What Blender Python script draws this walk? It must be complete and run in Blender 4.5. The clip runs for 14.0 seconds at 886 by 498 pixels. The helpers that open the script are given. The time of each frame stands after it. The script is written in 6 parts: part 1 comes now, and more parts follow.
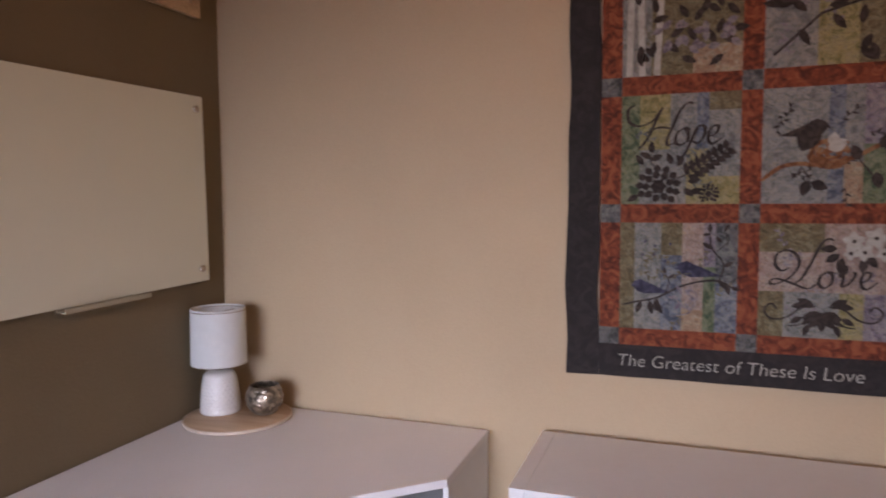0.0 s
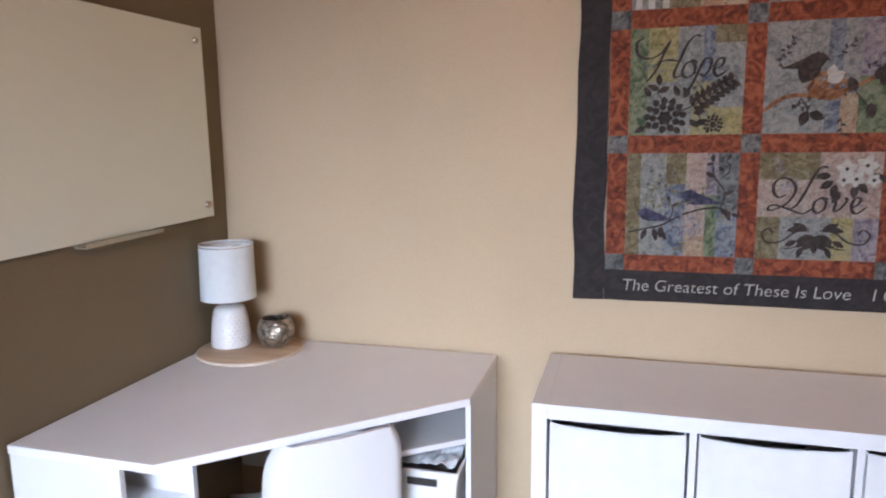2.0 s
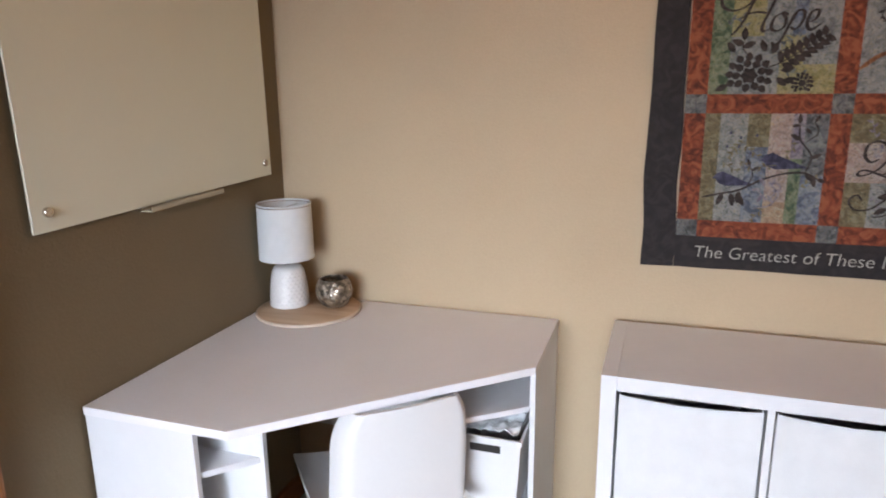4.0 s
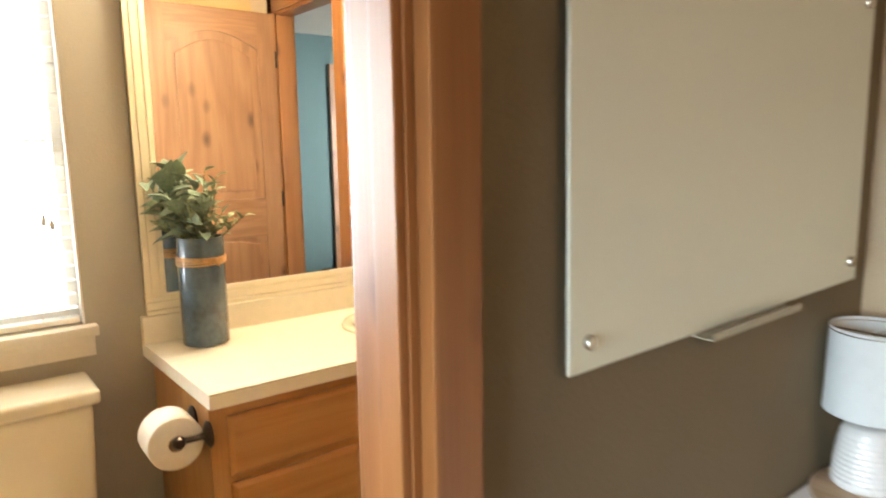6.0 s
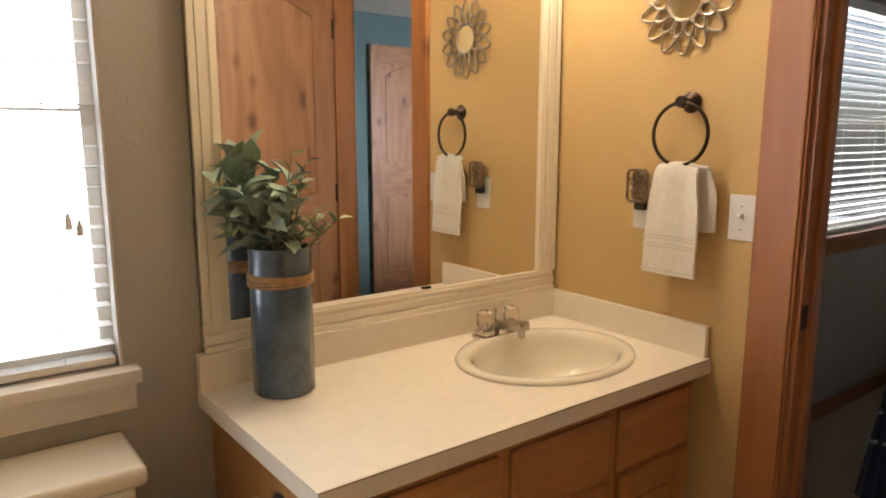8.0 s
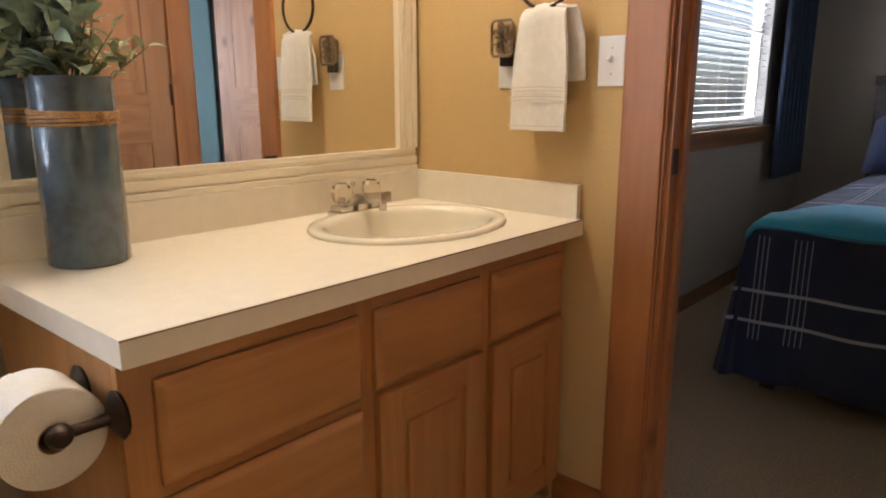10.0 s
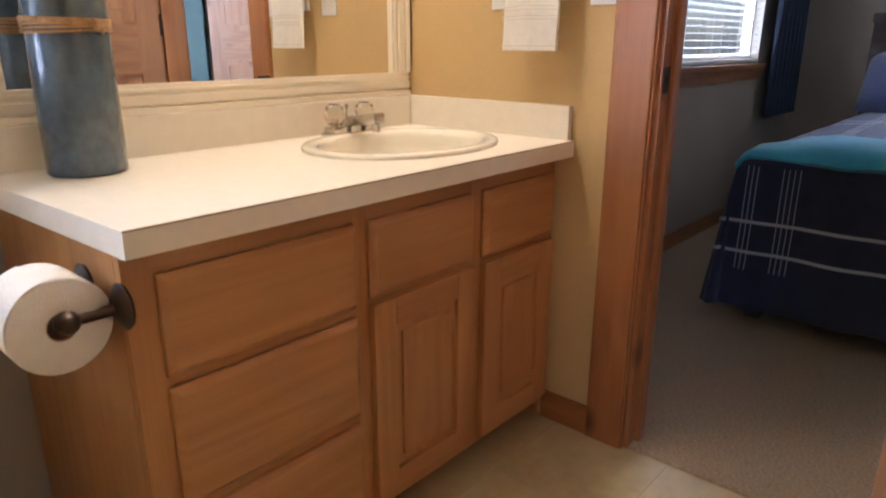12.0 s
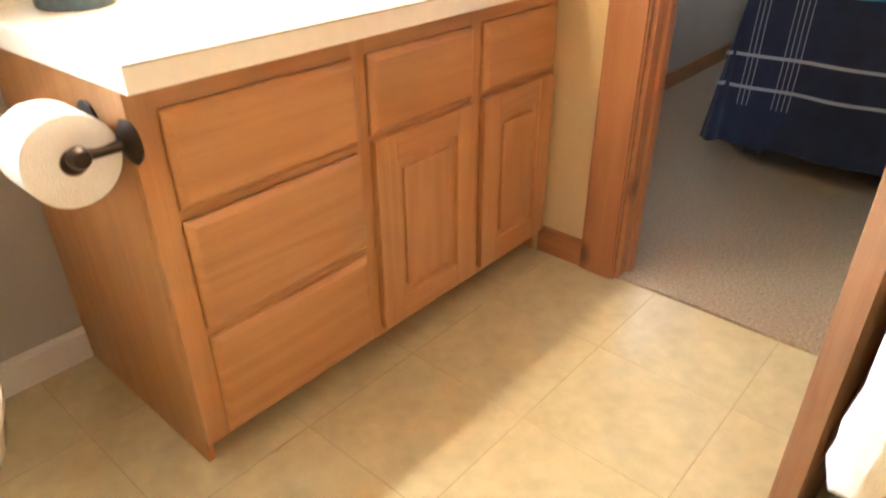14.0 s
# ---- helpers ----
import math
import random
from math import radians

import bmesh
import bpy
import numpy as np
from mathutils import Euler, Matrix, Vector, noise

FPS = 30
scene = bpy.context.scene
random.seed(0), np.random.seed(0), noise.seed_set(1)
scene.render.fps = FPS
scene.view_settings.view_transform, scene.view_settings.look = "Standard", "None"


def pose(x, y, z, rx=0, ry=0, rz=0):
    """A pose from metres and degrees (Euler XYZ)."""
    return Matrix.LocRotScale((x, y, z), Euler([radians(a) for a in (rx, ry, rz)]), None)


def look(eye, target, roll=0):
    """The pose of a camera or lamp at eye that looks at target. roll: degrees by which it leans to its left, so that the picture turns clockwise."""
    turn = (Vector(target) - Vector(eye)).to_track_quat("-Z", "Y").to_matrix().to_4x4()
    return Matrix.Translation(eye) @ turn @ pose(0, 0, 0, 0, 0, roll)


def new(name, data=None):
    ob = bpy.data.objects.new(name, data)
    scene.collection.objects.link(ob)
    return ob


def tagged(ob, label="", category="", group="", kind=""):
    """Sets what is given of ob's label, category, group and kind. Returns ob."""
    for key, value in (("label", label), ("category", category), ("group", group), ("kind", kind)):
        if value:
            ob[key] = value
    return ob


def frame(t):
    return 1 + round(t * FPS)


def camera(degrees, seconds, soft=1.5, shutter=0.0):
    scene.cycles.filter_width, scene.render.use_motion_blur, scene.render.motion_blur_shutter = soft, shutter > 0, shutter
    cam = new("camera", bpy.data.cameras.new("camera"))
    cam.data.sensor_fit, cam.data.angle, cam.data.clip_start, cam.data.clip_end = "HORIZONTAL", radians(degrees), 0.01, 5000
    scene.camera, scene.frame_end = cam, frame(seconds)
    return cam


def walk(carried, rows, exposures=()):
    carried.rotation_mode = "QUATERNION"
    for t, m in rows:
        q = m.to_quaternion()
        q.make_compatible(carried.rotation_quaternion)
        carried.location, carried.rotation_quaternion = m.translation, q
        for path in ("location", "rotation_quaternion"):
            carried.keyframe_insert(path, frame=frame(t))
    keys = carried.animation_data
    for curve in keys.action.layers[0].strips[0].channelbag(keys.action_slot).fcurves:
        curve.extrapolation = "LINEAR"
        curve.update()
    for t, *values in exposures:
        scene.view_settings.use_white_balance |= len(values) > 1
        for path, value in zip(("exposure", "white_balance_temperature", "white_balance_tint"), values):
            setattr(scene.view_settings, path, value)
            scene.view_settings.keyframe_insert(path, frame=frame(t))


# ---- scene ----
# ---------------------------------------------------------------- camera and walk
cam = camera(66.9, 14.0, soft=1.9, shutter=0.45)
PATH = [
    (0, (0.165, 0.111, 1.414), (-0.506, 1.989, 1.271), -0.3),
    (0.5, (0.177, 0.101, 1.414), (-0.346, 2.023, 1.236), -0.6),
    (1, (0.135, 0.077, 1.406), (-0.36, 2.005, 1.204), -0.6),
    (1.5, (0.07, 0.042, 1.396), (-0.43, 1.961, 1.13), -0.6),
    (2, (0.019, 0.011, 1.388), (-0.511, 1.915, 1.076), -0.6),
    (2.2, (0.013, 0.003, 1.393), (-0.55, 1.891, 1.044), -0.8),
    (4.3, (-0.122, 0.07, 1.44), (-0.77, 1.903, 0.966), -0.2),
    (4.5, (-0.182, 0.132, 1.446), (-0.901, 1.941, 0.988), -0.1),
    (5, (-0.333, 0.239, 1.423), (-1.394, 1.9, 1.077), -0.7),
    (5.5, (-0.46, 0.3, 1.452), (-1.9, 1.638, 1.101), -0.7),
    (6, (-0.681, 0.385, 1.452), (-2.257, 1.575, 1.138), -0.8),
    (6.5, (-0.899, 0.437, 1.454), (-2.529, 1.559, 1.161), -0.7),
    (7, (-1.06, 0.441, 1.497), (-2.694, 1.547, 1.172), -0.3),
    (7.2, (-1.132, 0.424, 1.488), (-2.761, 1.531, 1.154), -0.1),
    (9.3, (-1.534, 0.52, 1.24), (-2.936, 1.891, 0.85), 0.0),
    (9.5, (-1.51, 0.548, 1.204), (-2.881, 1.936, 0.764), 0.0),
    (10, (-1.474, 0.555, 1.137), (-2.776, 2.005, 0.689), -0.1),
    (10.5, (-1.456, 0.555, 1.133), (-2.773, 2.019, 0.783), -0.1),
    (11, (-1.441, 0.564, 1.145), (-2.748, 2.024, 0.746), -0.3),
    (11.5, (-1.445, 0.551, 1.117), (-2.733, 2.005, 0.641), -0.2),
    (12, (-1.439, 0.52, 1.07), (-2.702, 1.954, 0.48), 0.1),
    (12.5, (-1.437, 0.504, 1.049), (-2.675, 1.907, 0.342), 0.2),
    (13, (-1.414, 0.479, 0.985), (-2.61, 1.833, 0.128), -0.2),
    (13.5, (-1.406, 0.466, 0.972), (-2.56, 1.775, -0.004), -0.4),
    (14, (-1.415, 0.494, 1.068), (-2.557, 1.786, 0.054), -0.4),
]
EXPOSURES = [(0.0, -0.70, 6600, 32), (0.45, 0.0, 6300, 22), (0.8, 0.15, 6100, 20), (1.2, 0.08, 6050, 20), (2.0, -0.12, 6000, 20), (4.4, -0.3, 6900, 18), (5.0, 0.05, 8000, 10), (5.6, 0.25, 7400, 8), (6.2, -0.15, 6300, 6),
             (7.0, -0.95, 6200, 10), (9.5, -1.15, 5900, 16), (10.0, -0.8, 5700, 14), (11.0, -0.6, 5700, 14), (12.0, -0.48, 5300, 18), (12.5, -0.1, 5500, 16), (13.0, 0.48, 5550, 11), (14.0, 1.05, 5450, 10)]
walk(cam, [(t, look(eye, target, roll)) for t, eye, target, roll in PATH], EXPOSURES)

# ---------------------------------------------------------------- light
world = bpy.data.worlds.new("sky")
scene.world = world
world.use_nodes = True
sky = world.node_tree.nodes.new("ShaderNodeTexSky")
sky.sky_type, sky.sun_disc = "NISHITA", False
sky.sun_elevation, sky.sun_rotation = radians(50), radians(120)
world.node_tree.links.new(sky.outputs[0], world.node_tree.nodes["Background"].inputs[0])
world.node_tree.nodes["Background"].inputs[1].default_value = 0.12

sun = new("sun", bpy.data.lights.new("sun", "SUN"))
sun.data.energy, sun.data.angle, sun.data.color = 3.0, radians(0.5), (1.0, 0.95, 0.87)
sun.matrix_world = look((4, 3, 8), (0, 0, 0))


def area_lamp(name, eye, target, wide, high, watts, colour, spread=180):
    ob = new(name, bpy.data.lights.new(name, "AREA"))
    ob.data.shape, ob.data.size, ob.data.size_y = "RECTANGLE", wide, high
    ob.data.energy, ob.data.color = watts, colour
    ob.data.spread = radians(spread)
    ob.matrix_world = look(eye, target)
    return ob


def bulb_lamp(name, place, watts, colour, radius=0.05):
    ob = new(name, bpy.data.lights.new(name, "POINT"))
    ob.data.energy, ob.data.color, ob.data.shadow_soft_size = watts, colour, radius
    ob.location = place
    return ob


DAY, WARM = (0.82, 0.91, 1.0), (1.0, 0.81, 0.54)
area_lamp("office_daylight", (-0.4, -2.24, 1.45), (-0.35, 1.9, -0.25), 1.5, 1.2, 52, (0.76, 0.89, 1.0), 70)
area_lamp("bath_daylight", (-3.10, 0.296, 1.478), (-1.5, 0.296, 1.478), 0.83, 1.1, 80, DAY)
area_lamp("bedroom_daylight", (-2.98, 4.37, 1.5), (-1.5, 4.37, 1.5), 1.3, 1.1, 165, (0.95, 0.96, 1.0), 115)
for vy in (1.18, 1.47, 1.975):
    bulb_lamp("vanity_bulb_light", (-2.77, vy, 2.19), 29.0, WARM, 0.045)
# unseen warm lamp, added for the orange upper part of the office wall
bulb_lamp("office_assumed_ceiling_light", (0.5, 0.9, 2.30), 12, (1.0, 0.48, 0.18), 0.10)

# ---------------------------------------------------------------- plan
W, WB = -1.26, -1.37            # wall between office and bathroom: office face, bathroom face
Q = 1.946                       # office wall with the quilt
TW, TB = 2.058, 2.16            # wall between bathroom and bedroom: its two faces
MX = -2.942                     # bathroom outer wall
BX = -2.82                      # bedroom outer wall
EX, SY = 2.4, -2.1              # office far walls
BS = -0.75                      # bathroom end wall
NY, TX = 5.85, 0.55             # bedroom far wall and teal wall
CEIL = 2.44
D1A, D1B = 0.045, 0.795         # doorway office-bathroom, along y
D2A, D2B = -2.135, -1.432        # doorway bathroom-bedroom, along x
DOORH = 2.20


# ---------------------------------------------------------------- materials
def material(name, colour, rough=0.6, metal=0.0, var=0.08, scale=6.0, fine=90.0, bump=0.05, stretch=(1, 1, 1), coat=0.0, spec=0.5, sheen=0.0):
    """Procedural surface: base colour varied at a broad and a fine scale, with fine relief."""
    m = bpy.data.materials.new(name)
    m.use_nodes = True
    nt = m.node_tree
    b = nt.nodes["Principled BSDF"]
    tc = nt.nodes.new("ShaderNodeTexCoord")
    mp = nt.nodes.new("ShaderNodeMapping")
    mp.inputs["Scale"].default_value = stretch
    nt.links.new(tc.outputs["Object"], mp.inputs[0])
    n1, n2 = nt.nodes.new("ShaderNodeTexNoise"), nt.nodes.new("ShaderNodeTexNoise")
    n1.inputs["Scale"].default_value, n2.inputs["Scale"].default_value = scale, fine
    n1.inputs["Detail"].default_value, n2.inputs["Detail"].default_value = 4, 3
    nt.links.new(mp.outputs[0], n1.inputs["Vector"])
    nt.links.new(mp.outputs[0], n2.inputs["Vector"])
    add = nt.nodes.new("ShaderNodeMath")
    add.operation = "MULTIPLY_ADD"
    nt.links.new(n2.outputs[0], add.inputs[0])
    add.inputs[1].default_value = 0.5
    nt.links.new(n1.outputs[0], add.inputs[2])
    ramp = nt.nodes.new("ShaderNodeValToRGB")
    lo, hi = [c * (1 - var) for c in colour], [min(1, c * (1 + var)) for c in colour]
    ramp.color_ramp.elements[0].position, ramp.color_ramp.elements[1].position = 0.45, 1.05
    ramp.color_ramp.elements[0].color, ramp.color_ramp.elements[1].color = (*lo, 1), (*hi, 1)
    nt.links.new(add.outputs[0], ramp.inputs[0])
    nt.links.new(ramp.outputs[0], b.inputs["Base Color"])
    b.inputs["Roughness"].default_value, b.inputs["Metallic"].default_value = rough, metal
    b.inputs["Coat Weight"].default_value, b.inputs["Specular IOR Level"].default_value = coat, spec
    b.inputs["Sheen Weight"].default_value = sheen
    if bump:
        bp = nt.nodes.new("ShaderNodeBump")
        bp.inputs["Strength"].default_value, bp.inputs["Distance"].default_value = bump, 0.01
        nt.links.new(n2.outputs[0], bp.inputs["Height"])
        nt.links.new(bp.outputs[0], b.inputs["Normal"])
    return m


def wood(name, light, dark, axis="z", rough=0.45, knots=0.0, rings=9.0, coat=0.15, bump=0.12):
    """Wood with grain along one axis; knots from 0 to 1; each object shifted by its own random number."""
    m = bpy.data.materials.new(name)
    m.use_nodes = True
    nt = m.node_tree
    N, L = nt.nodes.new, nt.links.new
    b = nt.nodes["Principled BSDF"]
    tc, info, shift = N("ShaderNodeTexCoord"), N("ShaderNodeObjectInfo"), N("ShaderNodeVectorMath")
    shift.operation = "MULTIPLY_ADD"
    L(info.outputs["Random"], shift.inputs[0])
    shift.inputs[1].default_value = (3.1, 5.7, 7.3)
    L(tc.outputs["Object"], shift.inputs[2])
    mp = N("ShaderNodeMapping")
    i = "xyz".index(axis)
    sc = [1.0, 1.0, 1.0]
    sc[i] = 0.1
    mp.inputs["Scale"].default_value = sc
    L(shift.outputs[0], mp.inputs[0])
    warp = N("ShaderNodeTexNoise")
    warp.inputs["Scale"].default_value, warp.inputs["Detail"].default_value = rings, 3
    L(mp.outputs[0], warp.inputs["Vector"])
    wave = N("ShaderNodeMath")
    wave.operation = "MULTIPLY"
    L(warp.outputs[0], wave.inputs[0])
    wave.inputs[1].default_value = 7.0
    saw = N("ShaderNodeMath")
    saw.operation = "PINGPONG"
    L(wave.outputs[0], saw.inputs[0])
    saw.inputs[1].default_value = 0.5
    mp2 = N("ShaderNodeMapping")
    sc2 = [1.0, 1.0, 1.0]
    sc2[i] = 0.02
    mp2.inputs["Scale"].default_value = sc2
    L(shift.outputs[0], mp2.inputs[0])
    fib = N("ShaderNodeTexNoise")
    fib.inputs["Scale"].default_value, fib.inputs["Detail"].default_value = 260, 2
    L(mp2.outputs[0], fib.inputs["Vector"])
    mix = N("ShaderNodeMath")
    mix.operation = "MULTIPLY_ADD"
    L(fib.outputs[0], mix.inputs[0])
    mix.inputs[1].default_value = 0.7
    L(saw.outputs[0], mix.inputs[2])
    ramp = N("ShaderNodeValToRGB")
    ramp.color_ramp.elements[0].position, ramp.color_ramp.elements[1].position = 0.2, 0.95
    ramp.color_ramp.elements[0].color, ramp.color_ramp.elements[1].color = (*light, 1), (*dark, 1)
    L(mix.outputs[0], ramp.inputs[0])
    out = ramp.outputs[0]
    if knots:
        mp3 = N("ShaderNodeMapping")
        sc3 = [1.0, 1.0, 1.0]
        sc3[i] = 0.55
        mp3.inputs["Scale"].default_value = sc3
        L(shift.outputs[0], mp3.inputs[0])
        vor = N("ShaderNodeTexVoronoi")
        vor.inputs["Scale"].default_value = 7.0
        L(mp3.outputs[0], vor.inputs["Vector"])
        kr = N("ShaderNodeValToRGB")
        kr.color_ramp.elements[0].position, kr.color_ramp.elements[1].position = 0.05, 0.22
        kr.color_ramp.elements[0].color = (0.22, 0.16, 0.12, 1)
        kr.color_ramp.elements[1].color = (1, 1, 1, 1)
        L(vor.outputs["Distance"], kr.inputs[0])
        mx = N("ShaderNodeMix")
        mx.data_type, mx.blend_type = "RGBA", "MULTIPLY"
        mx.inputs["Factor"].default_value = knots
        L(out, mx.inputs["A"])
        L(kr.outputs[0], mx.inputs["B"])
        out = mx.outputs["Result"]
    L(out, b.inputs["Base Color"])
    b.inputs["Roughness"].default_value, b.inputs["Coat Weight"].default_value = rough, coat
    b.inputs["Coat Roughness"].default_value = 0.25
    bp = N("ShaderNodeBump")
    bp.inputs["Strength"].default_value, bp.inputs["Distance"].default_value = bump, 0.004
    L(mix.outputs[0], bp.inputs["Height"])
    L(bp.outputs[0], b.inputs["Normal"])
    return m


def glowing(name, colour, strength):
    m = bpy.data.materials.new(name)
    m.use_nodes = True
    b = m.node_tree.nodes["Principled BSDF"]
    b.inputs["Base Color"].default_value = (*colour, 1)
    b.inputs["Emission Color"].default_value, b.inputs["Emission Strength"].default_value = (*colour, 1), strength
    return m


def glass(name, colour=(1, 1, 1), rough=0.0, ior=1.45):
    m = bpy.data.materials.new(name)
    m.use_nodes = True
    b = m.node_tree.nodes["Principled BSDF"]
    b.inputs["Base Color"].default_value, b.inputs["Roughness"].default_value = (*colour, 1), rough
    b.inputs["Transmission Weight"].default_value, b.inputs["IOR"].default_value = 1.0, ior
    return m


BROWN_PAINT = material("brown_wall_paint", (0.185, 0.140, 0.080), 0.85, var=0.06, scale=2.5, fine=160, bump=0.12)
TAN_PAINT = material("tan_wall_paint", (0.48, 0.365, 0.235), 0.8, var=0.05, scale=2.0, fine=160, bump=0.12)
OCHRE_PAINT = material("ochre_wall_paint", (0.52, 0.36, 0.15), 0.7, var=0.06, scale=2.0, fine=150, bump=0.14)
GREY_PAINT = material("grey_beige_wall_paint", (0.41, 0.385, 0.345), 0.8, var=0.05, scale=2.0, fine=150, bump=0.12)
BED_PAINT = material("tan_bedroom_wall_paint", (0.37, 0.31, 0.245), 0.8, var=0.05, scale=2.0, fine=150, bump=0.12)
TEAL_PAINT = material("teal_wall_paint", (0.09, 0.145, 0.142), 0.8, var=0.06, scale=2.0, fine=150, bump=0.1)
CEIL_PAINT = material("ceiling_paint", (0.75, 0.72, 0.66), 0.9, var=0.04, scale=3.0, fine=60, bump=0.3)
CARPET = material("beige_carpet", (0.40, 0.28, 0.155), 0.95, var=0.55, scale=125, fine=380, bump=1.0, sheen=0.3)
VINYL = material("beige_vinyl_tile", (0.44, 0.355, 0.19), 0.38, var=0.15, scale=9, fine=34, bump=0.04, coat=0.1)
GROUT = material("tan_grout", (0.36, 0.28, 0.155), 0.8, var=0.1)
ALDER = wood("knotty_alder", (0.335, 0.138, 0.042), (0.255, 0.095, 0.026), "z", 0.46, knots=0.8, rings=5.0, coat=0.06)
# the casing's alder again for doors, daylight and mirror haze mixed into its colour
HAZED_ALDER = wood("knotty_alder_hazed", (0.325, 0.162, 0.073), (0.22, 0.100, 0.042), "z", 0.42, knots=0.8, rings=5.0)
HAZED_ALDER_H = wood("knotty_alder_hazed_level", (0.325, 0.162, 0.073), (0.22, 0.100, 0.042), "x", 0.42, knots=0.6)
ALDER_H = wood("knotty_alder_level", (0.335, 0.138, 0.042), (0.255, 0.095, 0.026), "x", 0.42, knots=0.6)
ALDER_Y = wood("knotty_alder_cross", (0.335, 0.138, 0.042), (0.255, 0.095, 0.026), "y", 0.42, knots=0.6)
OAK = wood("honey_oak_level", (0.475, 0.238, 0.082), (0.385, 0.176, 0.055), "y", 0.4, rings=6, bump=0.06)
OAK_V = wood("honey_oak_upright", (0.475, 0.238, 0.082), (0.385, 0.176, 0.055), "z", 0.4, rings=6, bump=0.06)
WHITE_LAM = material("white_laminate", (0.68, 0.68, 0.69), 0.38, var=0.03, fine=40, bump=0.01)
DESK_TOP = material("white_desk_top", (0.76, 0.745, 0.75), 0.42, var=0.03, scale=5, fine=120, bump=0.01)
COUNTER = material("cream_laminate", (0.80, 0.74, 0.62), 0.35, var=0.04, scale=30, fine=300, bump=0.01, coat=0.1)
CREAM_TRIM = material("cream_painted_trim", (0.82, 0.75, 0.60), 0.4, var=0.02, bump=0.0)
WHITE_TRIM = material("white_painted_trim", (0.72, 0.68, 0.62), 0.45, var=0.05, bump=0.03)
PORCELAIN = material("cream_porcelain", (0.78, 0.72, 0.60), 0.12, var=0.02, bump=0.0, coat=0.5)
SINKWARE = material("bisque_porcelain", (0.76, 0.71, 0.58), 0.15, var=0.02, bump=0.0, coat=0.5)
BRONZE = material("oiled_bronze", (0.045, 0.03, 0.022), 0.35, 0.85, var=0.3, scale=30, bump=0.03)
CHROME = material("brushed_chrome", (0.62, 0.58, 0.53), 0.27, 1.0, var=0.05, bump=0.01)
WHITE_PLASTIC = material("white_plastic", (0.70, 0.695, 0.69), 0.35, var=0.02, bump=0.0)
CLOTH_WHITE = material("white_terry", (0.88, 0.85, 0.78), 0.95, var=0.06, scale=60, fine=500, bump=0.6, sheen=0.5)
CLOTH_BIN = material("white_fabric", (0.68, 0.68, 0.68), 0.9, var=0.05, scale=20, fine=500, bump=0.3)
SHADE_CLOTH = material("white_lampshade_linen", (0.64, 0.655, 0.65), 0.9, var=0.04, scale=40, fine=500, bump=0.2)
CERAMIC = material("white_glazed_ceramic", (0.70, 0.68, 0.66), 0.2, var=0.03, bump=0.02, coat=0.4)
MERCURY = material("mercury_glass", (0.27, 0.23, 0.18), 0.28, 0.7, var=0.5, scale=45, fine=140, bump=0.0)


def mosaic_relief(m, scale):
    """Small facets with their own tone and raised edges, for crackled glass."""
    nt = m.node_tree
    b = nt.nodes["Principled BSDF"]
    tc, cells, edges = nt.nodes.new("ShaderNodeTexCoord"), nt.nodes.new("ShaderNodeTexVoronoi"), nt.nodes.new("ShaderNodeTexVoronoi")
    edges.feature = "DISTANCE_TO_EDGE"
    for v in (cells, edges):
        v.inputs["Scale"].default_value = scale
        nt.links.new(tc.outputs["Object"], v.inputs["Vector"])
    tone = nt.nodes.new("ShaderNodeMix")
    tone.data_type, tone.blend_type = "RGBA", "OVERLAY"
    tone.inputs["Factor"].default_value = 0.75
    grey = nt.nodes.new("ShaderNodeRGBToBW")
    nt.links.new(cells.outputs["Color"], grey.inputs[0])
    nt.links.new(b.inputs["Base Color"].links[0].from_socket, tone.inputs["A"])
    nt.links.new(grey.outputs[0], tone.inputs["B"])
    nt.links.new(tone.outputs["Result"], b.inputs["Base Color"])
    bp = nt.nodes.new("ShaderNodeBump")
    bp.inputs["Strength"].default_value, bp.inputs["Distance"].default_value = 0.8, 0.006
    nt.links.new(edges.outputs["Distance"], bp.inputs["Height"])
    nt.links.new(bp.outputs[0], b.inputs["Normal"])


mosaic_relief(MERCURY, 75.0)
TRAY_WOOD = wood("pale_wood", (0.58, 0.42, 0.28), (0.42, 0.28, 0.17), "x", 0.5, coat=0.05)
BOARD_GLASS = material("white_glass_board", (0.73, 0.735, 0.61), 0.12, var=0.015, scale=1.5, bump=0.0, coat=0.3)
MIRROR = material("mirror_silver", (0.92, 0.92, 0.90), 0.0, 1.0, var=0.0, bump=0)
SMOKE_BLUE = material("blue_grey_ceramic", (0.055, 0.085, 0.115), 0.25, var=0.45, scale=14, fine=60, bump=0.06, coat=0.4)
TWINE = material("jute_twine", (0.45, 0.26, 0.11), 0.9, var=0.4, scale=60, fine=300, bump=0.8)
LEAF = material("sage_leaf", (0.19, 0.25, 0.18), 0.6, var=0.45, scale=20, fine=90, bump=0.1)
LEAF_PALE = material("pale_leaf", (0.33, 0.37, 0.22), 0.6, var=0.35, scale=20, fine=90, bump=0.1)
STEM = material("green_stem", (0.10, 0.11, 0.05), 0.7, var=0.3)
PAPER = material("toilet_paper", (0.82, 0.78, 0.72), 0.95, var=0.04, scale=60, fine=300, bump=0.3)
CARD = material("cardboard", (0.36, 0.24, 0.14), 0.9, var=0.1)
NAVY = material("navy_bedding", (0.018, 0.024, 0.06), 0.9, var=0.25, scale=18, fine=400, bump=0.4, sheen=0.2)
STRIPE = material("pale_stripe_weave", (0.42, 0.42, 0.46), 0.9, var=0.1, fine=400, bump=0.3)
